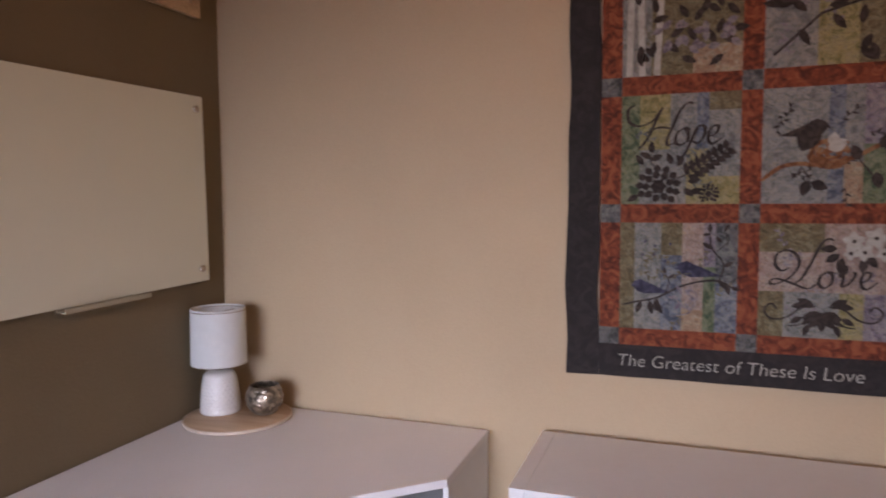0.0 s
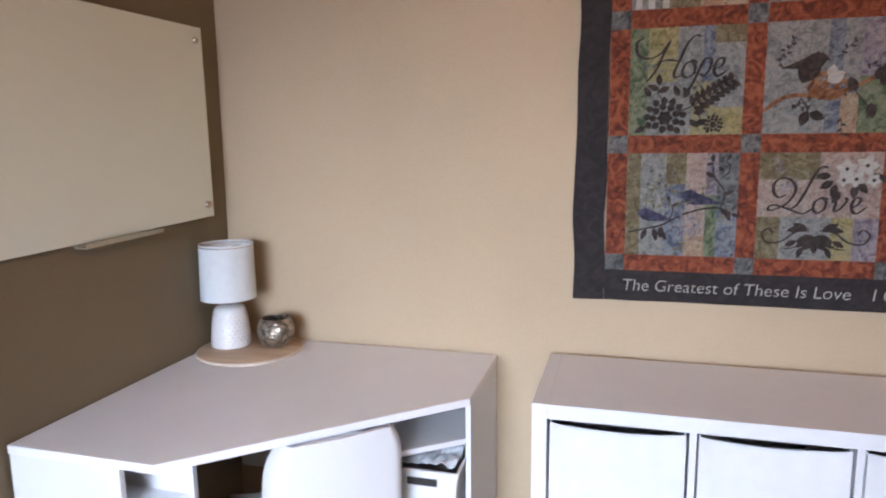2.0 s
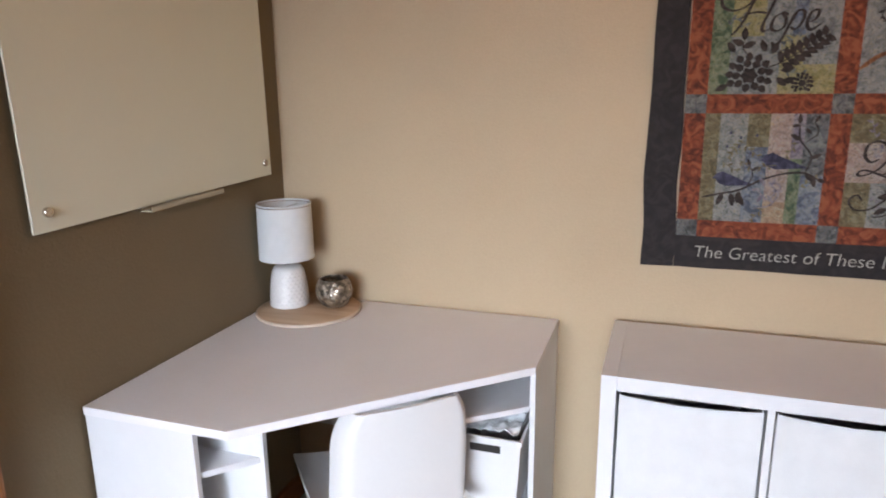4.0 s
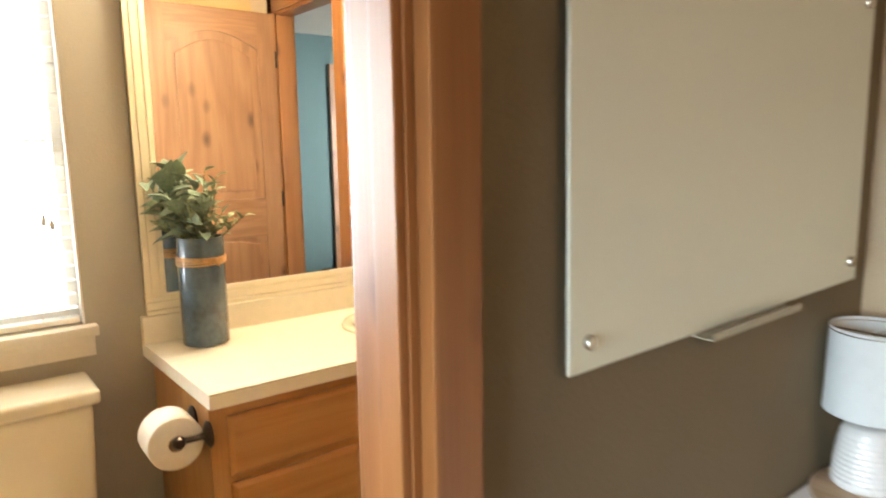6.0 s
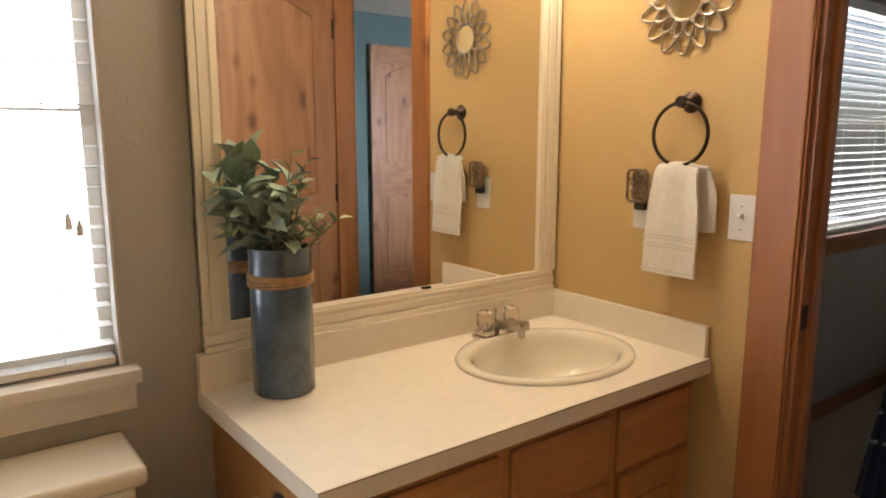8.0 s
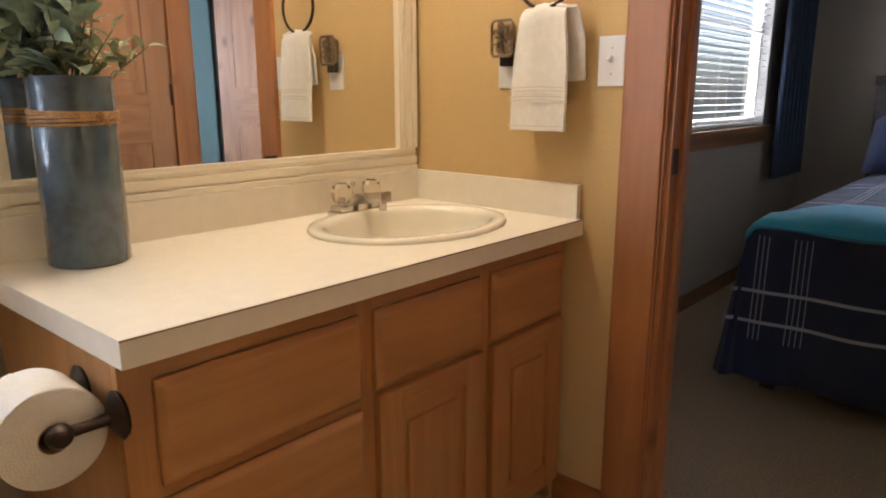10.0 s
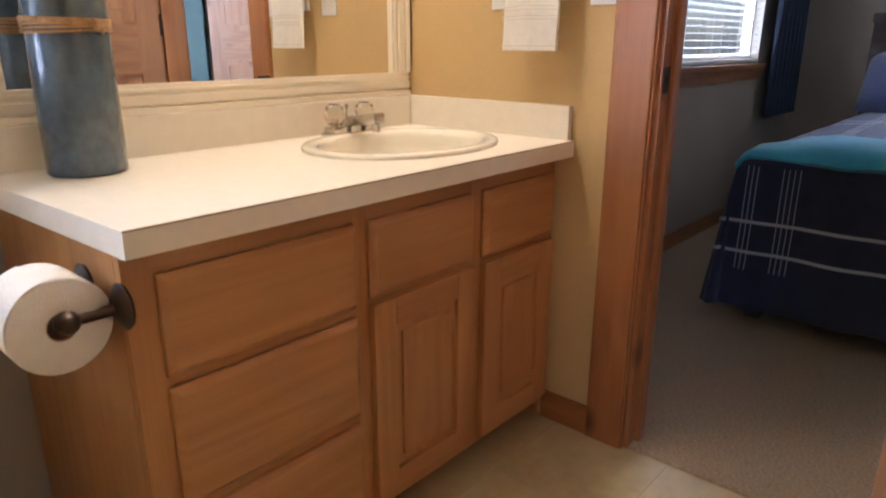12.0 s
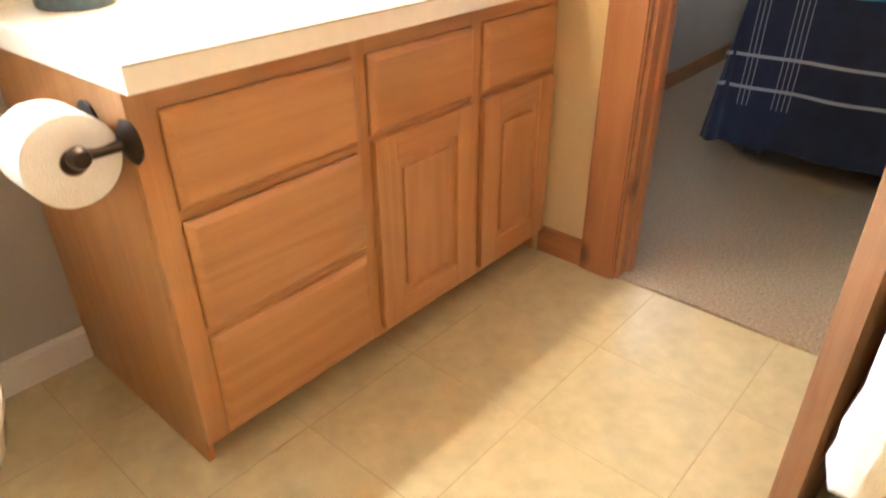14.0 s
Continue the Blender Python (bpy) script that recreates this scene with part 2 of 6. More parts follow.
TURQ = material("turquoise_fleece", (0.02, 0.29, 0.44), 0.95, var=0.15, scale=14, fine=300, bump=0.5, sheen=0.4)
CURTAIN = material("navy_curtain", (0.018, 0.027, 0.052), 0.9, var=0.2, fine=400, bump=0.3)
DARK_WOOD = wood("dark_wood", (0.05, 0.03, 0.022), (0.025, 0.015, 0.012), "x", 0.45)
BLIND = material("white_blind_slat", (0.80, 0.78, 0.72), 0.5, var=0.03, bump=0.02)
# near-black of plug and box spring, also painted shade in the tub's handle hole
BLACK_PART_SHADE = material("black_part_and_hole_shade", (0.02, 0.018, 0.016), 0.7, var=0.1)
PANE = glass("window_pane")
OUTSIDE = glowing("bright_overcast_day", (0.93, 0.97, 1.0), 8.0)


# ---------------------------------------------------------------- mesh helpers
def box(x0, x1, y0, y1, z0, z1, bevel=0.0, bm=None):
    one = bmesh.new()
    bmesh.ops.create_cube(one, size=1.0)
    for v in one.verts:
        v.co = Vector((x0 + (v.co.x + 0.5) * (x1 - x0), y0 + (v.co.y + 0.5) * (y1 - y0), z0 + (v.co.z + 0.5) * (z1 - z0)))
    if bevel:
        bmesh.ops.bevel(one, geom=one.edges[:], offset=bevel, segments=2, profile=0.7, affect="EDGES", clamp_overlap=True)
    if bm is None:
        return one
    tmp = bpy.data.meshes.new("tmp")
    one.to_mesh(tmp)
    one.free()
    bm.from_mesh(tmp)
    bpy.data.meshes.remove(tmp)
    return bm


def merge(*bms):
    out = bmesh.new()
    for one in bms:
        tmp = bpy.data.meshes.new("tmp")
        one.to_mesh(tmp)
        one.free()
        out.from_mesh(tmp)
        bpy.data.meshes.remove(tmp)
    return out


def moved(bm, m):
    bmesh.ops.transform(bm, matrix=m, verts=bm.verts[:])
    return bm


def lathe(profile, segs=32, centre=(0, 0, 0), axis="z", sx=1.0, sy=1.0):
    """A turned shape from (radius, height) pairs."""
    bm = bmesh.new()
    rings = []
    for r, h in profile:
        if r < 1e-6:
            rings.append([bm.verts.new((0, 0, h))])
        else:
            rings.append([bm.verts.new((sx * r * math.cos(2 * math.pi * k / segs), sy * r * math.sin(2 * math.pi * k / segs), h)) for k in range(segs)])
    for a, b in zip(rings, rings[1:]):
        for k in range(segs):
            if len(a) == 1 and len(b) == 1:
                continue
            if len(a) == 1:
                bm.faces.new((a[0], b[k], b[(k + 1) % segs]))
            elif len(b) == 1:
                bm.faces.new((a[k], b[0], a[(k + 1) % segs]))
            else:
                bm.faces.new((a[k], b[k], b[(k + 1) % segs], a[(k + 1) % segs]))
    turn = {"z": Matrix(), "x": Matrix.Rotation(radians(90), 4, "Y"), "y": Matrix.Rotation(radians(-90), 4, "X")}[axis]
    moved(bm, Matrix.Translation(centre) @ turn)
    bmesh.ops.recalc_face_normals(bm, faces=bm.faces[:])
    return bm


def tube(points, radius, segs=10, closed=False, taper=None):
    """A round bar along points."""
    bm = bmesh.new()
    pts = [Vector(p) for p in points]
    n = len(pts)
    rings = []
    prev = None
    for k, p in enumerate(pts):
        a = pts[(k - 1) % n] if closed or k else p
        b = pts[(k + 1) % n] if closed or k < n - 1 else p
        d = (b - a).normalized()
        side = prev if prev is not None else (d.cross(Vector((0, 0, 1))) if abs(d.z) < 0.9 else d.cross(Vector((1, 0, 0))))
        side = (side - d * side.dot(d)).normalized()
        prev = side
        up = d.cross(side)
        r = radius * (taper[k] if taper else 1)
        rings.append([bm.verts.new(p + r * (math.cos(2 * math.pi * j / segs) * side + math.sin(2 * math.pi * j / segs) * up)) for j in range(segs)])
    pairs = list(zip(rings, rings[1:])) + ([(rings[-1], rings[0])] if closed else [])
    for a, b in pairs:
        for j in range(segs):
            bm.faces.new((a[j], a[(j + 1) % segs], b[(j + 1) % segs], b[j]))
    if not closed:
        bm.faces.new(rings[0][::-1])
        bm.faces.new(rings[-1])
    bmesh.ops.recalc_face_normals(bm, faces=bm.faces[:])
    return bm


def prism(poly, z0, z1, bevel=0.0):
    bm = bmesh.new()
    f = bm.faces.new([bm.verts.new((x, y, z0)) for x, y in poly])
    ext = bmesh.ops.extrude_face_region(bm, geom=[f])
    bmesh.ops.translate(bm, vec=(0, 0, z1 - z0), verts=[v for v in ext["geom"] if isinstance(v, bmesh.types.BMVert)])
    bmesh.ops.recalc_face_normals(bm, faces=bm.faces[:])
    if bevel:
        bmesh.ops.bevel(bm, geom=bm.edges[:], offset=bevel, segments=2, profile=0.7, affect="EDGES", clamp_overlap=True)
    return bm


def sheet(nu, nv, f, thick=0.0):
    """A grid surface f(u, v), u and v from 0 to 1; thick gives it a body."""
    bm = bmesh.new()
    g = [[bm.verts.new(f(i / nu, j / nv)) for j in range(nv + 1)] for i in range(nu + 1)]
    for i in range(nu):
        for j in range(nv):
            bm.faces.new((g[i][j], g[i + 1][j], g[i + 1][j + 1], g[i][j + 1]))
    bmesh.ops.recalc_face_normals(bm, faces=bm.faces[:])
    if thick:
        bmesh.ops.solidify(bm, geom=bm.faces[:], thickness=thick)
    return bm


def lettering(text, size, m, shear=0.0, extrude=0.0006):
    """Flat letters of the built-in font, as mesh, standing in the local xy plane, then placed by m."""
    cu = bpy.data.curves.new("letters", "FONT")
    cu.body, cu.size, cu.shear, cu.extrude, cu.offset = text, size, shear, extrude, -0.012 * size
    ob = bpy.data.objects.new("letters", cu)
    scene.collection.objects.link(ob)
    dg = bpy.context.evaluated_depsgraph_get()
    me = bpy.data.meshes.new_from_object(ob.evaluated_get(dg))
    bm = bmesh.new()
    bm.from_mesh(me)
    bpy.data.objects.remove(ob)
    bpy.data.curves.remove(cu)
    bpy.data.meshes.remove(me)
    return moved(bm, m)


def mesh_of(name, bm, mat, smooth=False):
    me = bpy.data.meshes.new(name)
    bm.to_mesh(me)
    bm.free()
    me.materials.append(mat)
    if smooth:
        me.polygons.foreach_set("use_smooth", [True] * len(me.polygons))
        me.set_sharp_from_angle(angle=radians(smooth if smooth is not True else 40))
    return me


def part(name, bm, mat, parent, label="", smooth=False):
    ob = new(name, mesh_of(name, bm, mat, smooth))
    ob.parent = parent
    return tagged(ob, label)


def thing(name, label, category, place=(0, 0, 0), rz=0.0, group=""):
    ob = new(name)
    ob.empty_display_size = 0.1
    ob.matrix_world = pose(*place, 0, 0, rz)
    return tagged(ob, label, category, group)


def solid(name, bm, mat, label, category, smooth=False, group="", kind=""):
    return tagged(new(name, mesh_of(name, bm, mat, smooth)), label, category, group, kind)


def structure(name, bm, mat, label="", category=""):
    return tagged(new(name, mesh_of(name, bm, mat)), label, category, "", "structure")


# ---------------------------------------------------------------- floors, walls, ceilings
structure("floor_office", box(WB, EX, SY, Q, -0.1, 0.0), CARPET, "beige cut pile carpet of the office", "floor")
floor_bath = structure("floor_bathroom", box(MX - 0.1, WB, BS, TW + 0.006, -0.1, -0.0008), GROUT, "beige square vinyl tiles with fine joints", "floor")
structure("floor_bedroom", box(BX - 0.1, TX, TW + 0.006, NY, -0.1, 0.008), CARPET, "beige cut pile carpet of the bedroom", "floor")
structure("ceiling", box(MX - 0.15, EX + 0.1, SY - 0.1, NY + 0.1, CEIL, CEIL + 0.1), CEIL_PAINT, "off-white textured ceiling", "ceiling")


def wall_y(name, x0, x1, ya, yb, mats, holes=(), label="", top=CEIL):
    """Wall along y between x0 and x1 (thickness), with holes (y0, y1, z0, z1); mats: one paint for each face."""
    bm = bmesh.new()
    def run(a, b, z0, z1):
        if b - a > 1e-4 and z1 - z0 > 1e-4:
            box(x0, x1, a, b, z0, z1, 0, bm)
    at = ya
    for h0, h1, z0, z1 in sorted(holes):
        run(at, h0, 0, top)
        run(h0, h1, 0, z0)
        run(h0, h1, z1, top)
        at = h1
    run(at, yb, 0, top)
    me = bpy.data.meshes.new(name)
    bm.to_mesh(me)
    bm.free()
    for m in mats:
        me.materials.append(m)
    for p in me.polygons:
        p.material_index = 0 if p.normal.x < 0.5 else len(mats) - 1
    return tagged(new(name, me), label, "wall", "", "structure")


def wall_x(name, y0, y1, xa, xb, mats, holes=(), label="", top=CEIL):
    bm = bmesh.new()
    def run(a, b, z0, z1):
        if b - a > 1e-4 and z1 - z0 > 1e-4:
            box(a, b, y0, y1, z0, z1, 0, bm)
    at = xa
    for h0, h1, z0, z1 in sorted(holes):
        run(at, h0, 0, top)
        run(h0, h1, 0, z0)
        run(h0, h1, z1, top)
        at = h1
    run(at, xb, 0, top)
    me = bpy.data.meshes.new(name)
    bm.to_mesh(me)
    bm.free()
    for m in mats:
        me.materials.append(m)
    for p in me.polygons:
        p.material_index = 0 if p.normal.y < 0.5 else len(mats) - 1
    return tagged(new(name, me), label, "wall", "", "structure")


BWIN = (-0.12, 0.712, 0.918, 2.03)      # bathroom window, y and z
RWIN = (3.72, 5.02, 0.955, 2.05)        # bedroom window
OWIN = (-1.15, 0.35, 0.85, 2.05)        # office window behind the walk
wall_y("wall_office_west", WB, W, SY, Q, (OCHRE_PAINT, BROWN_PAINT), [(D1A, D1B, 0, DOORH)], "dark brown painted accent wall with a doorway")
wall_x("wall_office_north", Q, TB, WB + 0.003, EX, (TAN_PAINT, TEAL_PAINT), (), "warm tan painted wall behind the desk")
wall_y("wall_office_east", EX, EX + 0.1, SY, Q, (TAN_PAINT,), (), "warm tan painted wall")
wall_x("wall_office_south", SY - 0.1, SY, WB, EX, (TAN_PAINT,), [OWIN], "warm tan painted wall with a window")
wall_y("wall_bathroom_west", MX - 0.12, MX, BS, TB, (GREY_PAINT,), [BWIN], "grey-beige painted outer wall with a window")
wall_x("wall_bathroom_south", BS - 0.1, BS, MX, WB, (OCHRE_PAINT,), (), "ochre painted wall")
wall_x("wall_bathroom_north", TW, TB, MX, WB, (OCHRE_PAINT, GREY_PAINT), [(D2A, D2B, 0, DOORH)], "ochre painted wall with a doorway to the bedroom")
wall_y("wall_bedroom_west", BX - 0.12, BX, TB, NY, (BED_PAINT,), [RWIN], "grey-beige painted wall under a bright window")
wall_x("wall_bedroom_north", NY, NY + 0.1, BX, TX, (BED_PAINT,), (), "grey-beige painted wall behind the headboard")
wall_y("wall_bedroom_east", TX, TX + 0.1, TB, NY, (TEAL_PAINT,), (), "teal painted bedroom wall")
structure("backdrop", box(-14.0, -13.9, -12, 18, -3, 9), OUTSIDE, "bright overexposed daylight outside the windows", "backdrop")
structure("ground", box(-14.0, MX - 0.13, -12, 18, -0.6, -0.5), material("pale_ground", (0.4, 0.4, 0.38), 0.9), "pale ground outside", "ground")


# ---------------------------------------------------------------- door trim
def jamb_set(name, label, parts):
    ob = thing(name, label, "door frame")
    ob["kind"] = "structure"
    for n, bm, mat in parts:
        part(n, bm, mat, ob)
    return ob


def casing_up(x0, x1, y0, y1, z1, along):
    """Upright moulded casing: a wide flat board with a raised back band and a stepped inner bead."""
    if along == "y":
        s = 1 if x1 > x0 else -1
        t = abs(x1 - x0)
        return merge(box(min(x0, x1), max(x0, x1), y0, y1, 0, z1, 0.005), box(min(x0, x0 + s * t * 0.7), max(x0, x0 + s * t * 0.7), y1 - 0.004, y1 + 0.004, 0, z1, 0.002))
    w = x1 - x0
    s = 1 if y1 > y0 else -1
    t = abs(y1 - y0)
    return merge(box(x0, x1 - 0.05 * w, min(y0, y0 + s * t), max(y0, y0 + s * t), 0, z1, 0.006),
                 box(x1 - 0.05 * w, x1, min(y0, y0 + s * t * 0.7), max(y0, y0 + s * t * 0.7), 0, z1, 0.003))


CW = 0.092
d1 = jamb_set("door_1", "knotty alder door frame with strike plate between office and bathroom", [
    ("casing", casing_up(W, W + 0.030, D1B - 0.008, D1B + 0.060, DOORH + CW, "y"), ALDER),
    ("casing", moved(casing_up(W, W + 0.030, -D1A + 0.002, -D1A + CW, DOORH + CW, "y"), Matrix.Diagonal((1, -1, 1, 1))), ALDER),
    ("head_casing", box(W, W + 0.018, D1A - CW, D1B + CW, DOORH - 0.006, DOORH + CW, 0.003), ALDER_Y),
    ("casing", casing_up(WB, WB - 0.02, D1B - 0.014, D1B + CW, DOORH + CW, "y"), ALDER),
    ("casing", moved(casing_up(WB, WB - 0.02, -D1A - 0.006, -D1A + CW, DOORH + CW, "y"), Matrix.Diagonal((1, -1, 1, 1))), ALDER),
    ("head_casing", box(WB - 0.018, WB, D1A - CW, D1B + CW, DOORH - 0.006, DOORH + CW, 0.003), ALDER_Y),
    ("jamb", box(WB, W, D1B - 0.018, D1B - 0.001, 0, DOORH, 0.002), ALDER),
    ("jamb", box(WB, W, D1A + 0.001, D1A + 0.018, 0, DOORH, 0.002), ALDER),
    ("door_stop", box(W - 0.052, W - 0.004, D1B - 0.030, D1B - 0.018, 0, DOORH, 0.003), ALDER),
    ("door_stop", box(W - 0.052, W - 0.004, D1A + 0.018, D1A + 0.030, 0, DOORH, 0.003), ALDER),
    ("head_jamb", box(WB, W, D1A + 0.018, D1B - 0.018, DOORH - 0.018, DOORH - 0.001), ALDER_Y),
    ("strike_plate", merge(box(WB + 0.004, WB + 0.03, D1B - 0.0205, D1B - 0.018, 0.905, 0.965, 0.001), box(WB + 0.011, WB + 0.023, D1B - 0.0215, D1B - 0.0204, 0.925, 0.945)), BRONZE)])
d2 = jamb_set("door_2", "knotty alder door frame between bathroom and bedroom", [
    ("casing", casing_up(D2A - CW - 0.012, D2A + 0.006, TW, TW - 0.02, DOORH + CW, "x"), ALDER),
    ("casing", box(D2B - 0.006, WB - 0.001, TW - 0.018, TW, 0, DOORH + CW, 0.003), ALDER),
    ("head_casing", box(D2A - CW, WB - 0.001, TW - 0.018, TW, DOORH - 0.006, DOORH + CW, 0.003), ALDER_H),
    ("casing", casing_up(D2A - CW - 0.012, D2A + 0.006, TB, TB + 0.02, DOORH + CW, "x"), ALDER),
    ("casing", moved(casing_up(-D2B - CW, -D2B + 0.006, TB, TB + 0.02, DOORH + CW, "x"), Matrix.Diagonal((-1, 1, 1, 1))), ALDER),
    ("jamb", box(D2A + 0.001, D2A + 0.018, TW, TB, 0, DOORH, 0.002), ALDER),
    ("jamb", box(D2B - 0.018, D2B - 0.001, TW, TB, 0, DOORH, 0.002), ALDER),
    ("door_stop", box(D2A + 0.018, D2A + 0.030, TW + 0.04, TW + 0.075, 0, DOORH, 0.003), ALDER),
    ("head_jamb", box(D2A + 0.018, D2B - 0.018, TW, TB, DOORH - 0.018, DOORH - 0.001), ALDER_H),
    ("strike_plate", merge(box(D2A + 0.018, D2A + 0.0205, TW + 0.006, TW + 0.034, 0.955, 1.015, 0.001), box(D2A + 0.0204, D2A + 0.0216, TW + 0.014, TW + 0.026, 0.975, 0.995)), BRONZE)])


def panel_door(name, label, width, place, rz, knob_side=1, lever=True):
    """Two-panel door with an arched upper panel; local x along its width, y its thickness."""
    ob = thing(name, label, "door", place, rz)
    t, st = 0.035, 0.105
    part("stile", box(0, st, 0, t, 0.01, 2.18, 0.002), HAZED_ALDER, ob)
    part("stile", box(width - st, width, 0, t, 0.01, 2.18, 0.002), HAZED_ALDER, ob)
    part("bottom_rail", box(st, width - st, 0.0005, t - 0.0005, 0.01, 0.23), HAZED_ALDER_H, ob)
    part("lock_rail", box(st, width - st, 0.0005, t - 0.0005, 0.93, 1.15), HAZED_ALDER_H, ob)
    # arched top rail
    a, b = st, width - st
    n = 14
    poly = [(a, 2.18), (a, 1.975)] + [(a + (b - a) * k / n, 1.975 + 0.085 * math.sin(math.pi * k / n)) for k in range(1, n)] + [(b, 1.975), (b, 2.18)]
    bm = moved(prism(poly, 0.0005, t - 0.0005), Matrix(((1, 0, 0, 0), (0, 0, 1, 0), (0, 1, 0, 0), (0, 0, 0, 1))))
    bmesh.ops.recalc_face_normals(bm, faces=bm.faces[:])
    part("top_rail", bm, HAZED_ALDER_H, ob)
    for z0, z1, arch in ((0.23, 0.93, 0.03), (1.15, 1.975, 0.085)):
        for inset, y0, y1, nm in ((0.0, 0.011, t - 0.011, "panel_bed"), (0.045, 0.004, t - 0.004, "raised_panel")):
            aa, bb = a + inset, b - inset
            poly = [(aa, z0 + inset), (bb, z0 + inset)] + [(bb - (bb - aa) * k / n, z1 - inset + arch * math.sin(math.pi * k / n)) for k in range(n + 1)]
            bm = moved(prism(poly, y0, y1, 0.006 if inset else 0), Matrix(((1, 0, 0, 0), (0, 0, 1, 0), (0, 1, 0, 0), (0, 0, 0, 1))))
            bmesh.ops.recalc_face_normals(bm, faces=bm.faces[:])
            part(nm, bm, HAZED_ALDER, ob)
    kx = width - 0.06
    for s, y in ((-1, 0.0), (1, t)):
        if lever:
            h = part("door_handle", lathe([(0, -0.004), (0.028, -0.004), (0.026, 0.008), (0.01, 0.012), (0.01, 0.04), (0, 0.04)], 20, (kx, y, 0.95), "y", 1, 1) if s > 0 else
                     moved(lathe([(0, -0.004), (0.028, -0.004), (0.026, 0.008), (0.01, 0.012), (0.01, 0.04), (0, 0.04)], 20, (0, 0, 0), "y"), Matrix.Translation((kx, y, 0.95)) @ Matrix.Diagonal((1, -1, 1, 1))), BRONZE, ob, "dark bronze lever handle", True)
            part("lever", box(kx - 0.10, kx + 0.012, min(y + s * 0.03, y + s * 0.045), max(y + s * 0.03, y + s * 0.045), 0.942, 0.958, 0.005), BRONZE, h)
    for z in (0.30, 1.14, 1.93):
        part("hinge", lathe([(0, -0.045), (0.006, -0.045), (0.006, 0.045), (0, 0.045)], 10, (-0.004, 0.0, z)), BRONZE, ob, "dark bronze hinge", True)
    return ob


# bathroom door, standing open at a right angle, hinged at the bedroom doorway
panel_door("door_leaf", "knotty alder door with arched panel, standing open into the bathroom", 0.715, (D2B - 0.040, TW - 0.026, 0.0), -92.2)
# closed door in the teal wall
panel_door("door_leaf", "closed knotty alder door in the teal bedroom wall", 0.74, (TX - 0.02, 3.45, 0.0), 90.0)

# ---------------------------------------------------------------- bathroom window and blinds
def window_y(name, label, x, out, y0, y1, z0, z1, trim, sill_mat, rail=0.004):
    """Window in a wall along y whose room face is x; out is the wall's outer face. The opening looks to -x."""
    ob = thing(name, label, "window")
    ob["kind"] = "structure"
    fx = out + 0.03
    part("window_frame", merge(box(fx, fx + 0.04, y0, y0 + 0.035, z0, z1, 0.002), box(fx, fx + 0.04, y1 - 0.035, y1, z0, z1, 0.002),
                               box(fx, fx + 0.04, y0 + 0.035, y1 - 0.035, z0, z0 + 0.04, 0.002), box(fx, fx + 0.04, y0 + 0.035, y1 - 0.035, z1 - 0.04, z1, 0.002)), trim, ob)
    # white boards added in the reveals to imitate their overexposed brightness
    for a, b in ((y0, y0 + 0.006), (y1 - 0.006, y1)):
        part("reveal_liner", box(fx + 0.041, x - 0.001, a, b, z0, z1, 0.001), trim, ob)
    mid = (z0 + z1) / 2
    part("meeting_rail", box(fx, fx + 0.04, y0 + 0.035, y1 - 0.035, mid - rail, mid + rail, 0.002), trim, ob)
    for a, b in ((z0 + 0.04, mid - rail), (mid + rail, z1 - 0.04)):
        p = part("pane", box(fx + 0.017, fx + 0.021, y0 + 0.035, y1 - 0.035, a, b), PANE, ob)
        p.visible_shadow = False
    part("window_sill", box(fx + 0.04, x + 0.045, y0 - 0.03, y1 + 0.03, z0 - 0.034, z0 - 0.002, 0.006), sill_mat, ob)
    part("apron", merge(box(x, x + 0.016, y0 - 0.02, y1 + 0.02, z0 - 0.10, z0 - 0.034, 0.003), box(x, x + 0.026, y0 - 0.02, y1 + 0.02, z0 - 0.055, z0 - 0.034, 0.004)), sill_mat, ob)
    return ob


def blinds(label, x, y0, y1, z0, z1, tilt, pitch=0.043, depth=0.048, cords=2):
    ob = thing("window_blind", label, "blind")
    part("headrail", box(x - 0.025, x + 0.025, y0, y1, z1 - 0.05, z1, 0.003), BLIND, ob)
    part("bottom_rail", box(x - 0.024, x + 0.024, y0, y1, z0 + 0.004, z0 + 0.022, 0.004), BLIND, ob)
    n = int((z1 - 0.07 - z0 - 0.04) / pitch)
    slat = box(-depth / 2, depth / 2, y0, y1, -0.0013, 0.0013, 0.0005)
    me = mesh_of("slat", slat, BLIND)
    for k in range(n + 1):
        s = new("slat", me)
        s.parent = ob
        s.matrix_local = pose(x, 0, z0 + 0.05 + k * pitch, 0, tilt + random.uniform(-1.5, 1.5), 0)
    for k in range(cords):
        y = y0 + (y1 - y0) * (0.12 + 0.76 * k / max(1, cords - 1))
        for dx in (-0.024, 0.024):
            part("ladder_cord", tube([(x + dx, y, z0 + 0.02), (x + dx, y, z1 - 0.05)], 0.0012, 5), WHITE_TRIM, ob)
    return ob


window_y("window_1", "white framed bathroom window with painted sill", MX, MX - 0.12, *BWIN, WHITE_TRIM, WHITE_TRIM)
blinds("white slatted blind lowered over the bathroom window", MX - 0.03, BWIN[0] + 0.008, BWIN[1] - 0.012, BWIN[2], BWIN[3], 2)
cord = thing("blind_cord", "white pull cords with small tassels hanging before the bathroom blind", "blind cord", (MX + 0.006, 0.640, 1.240))
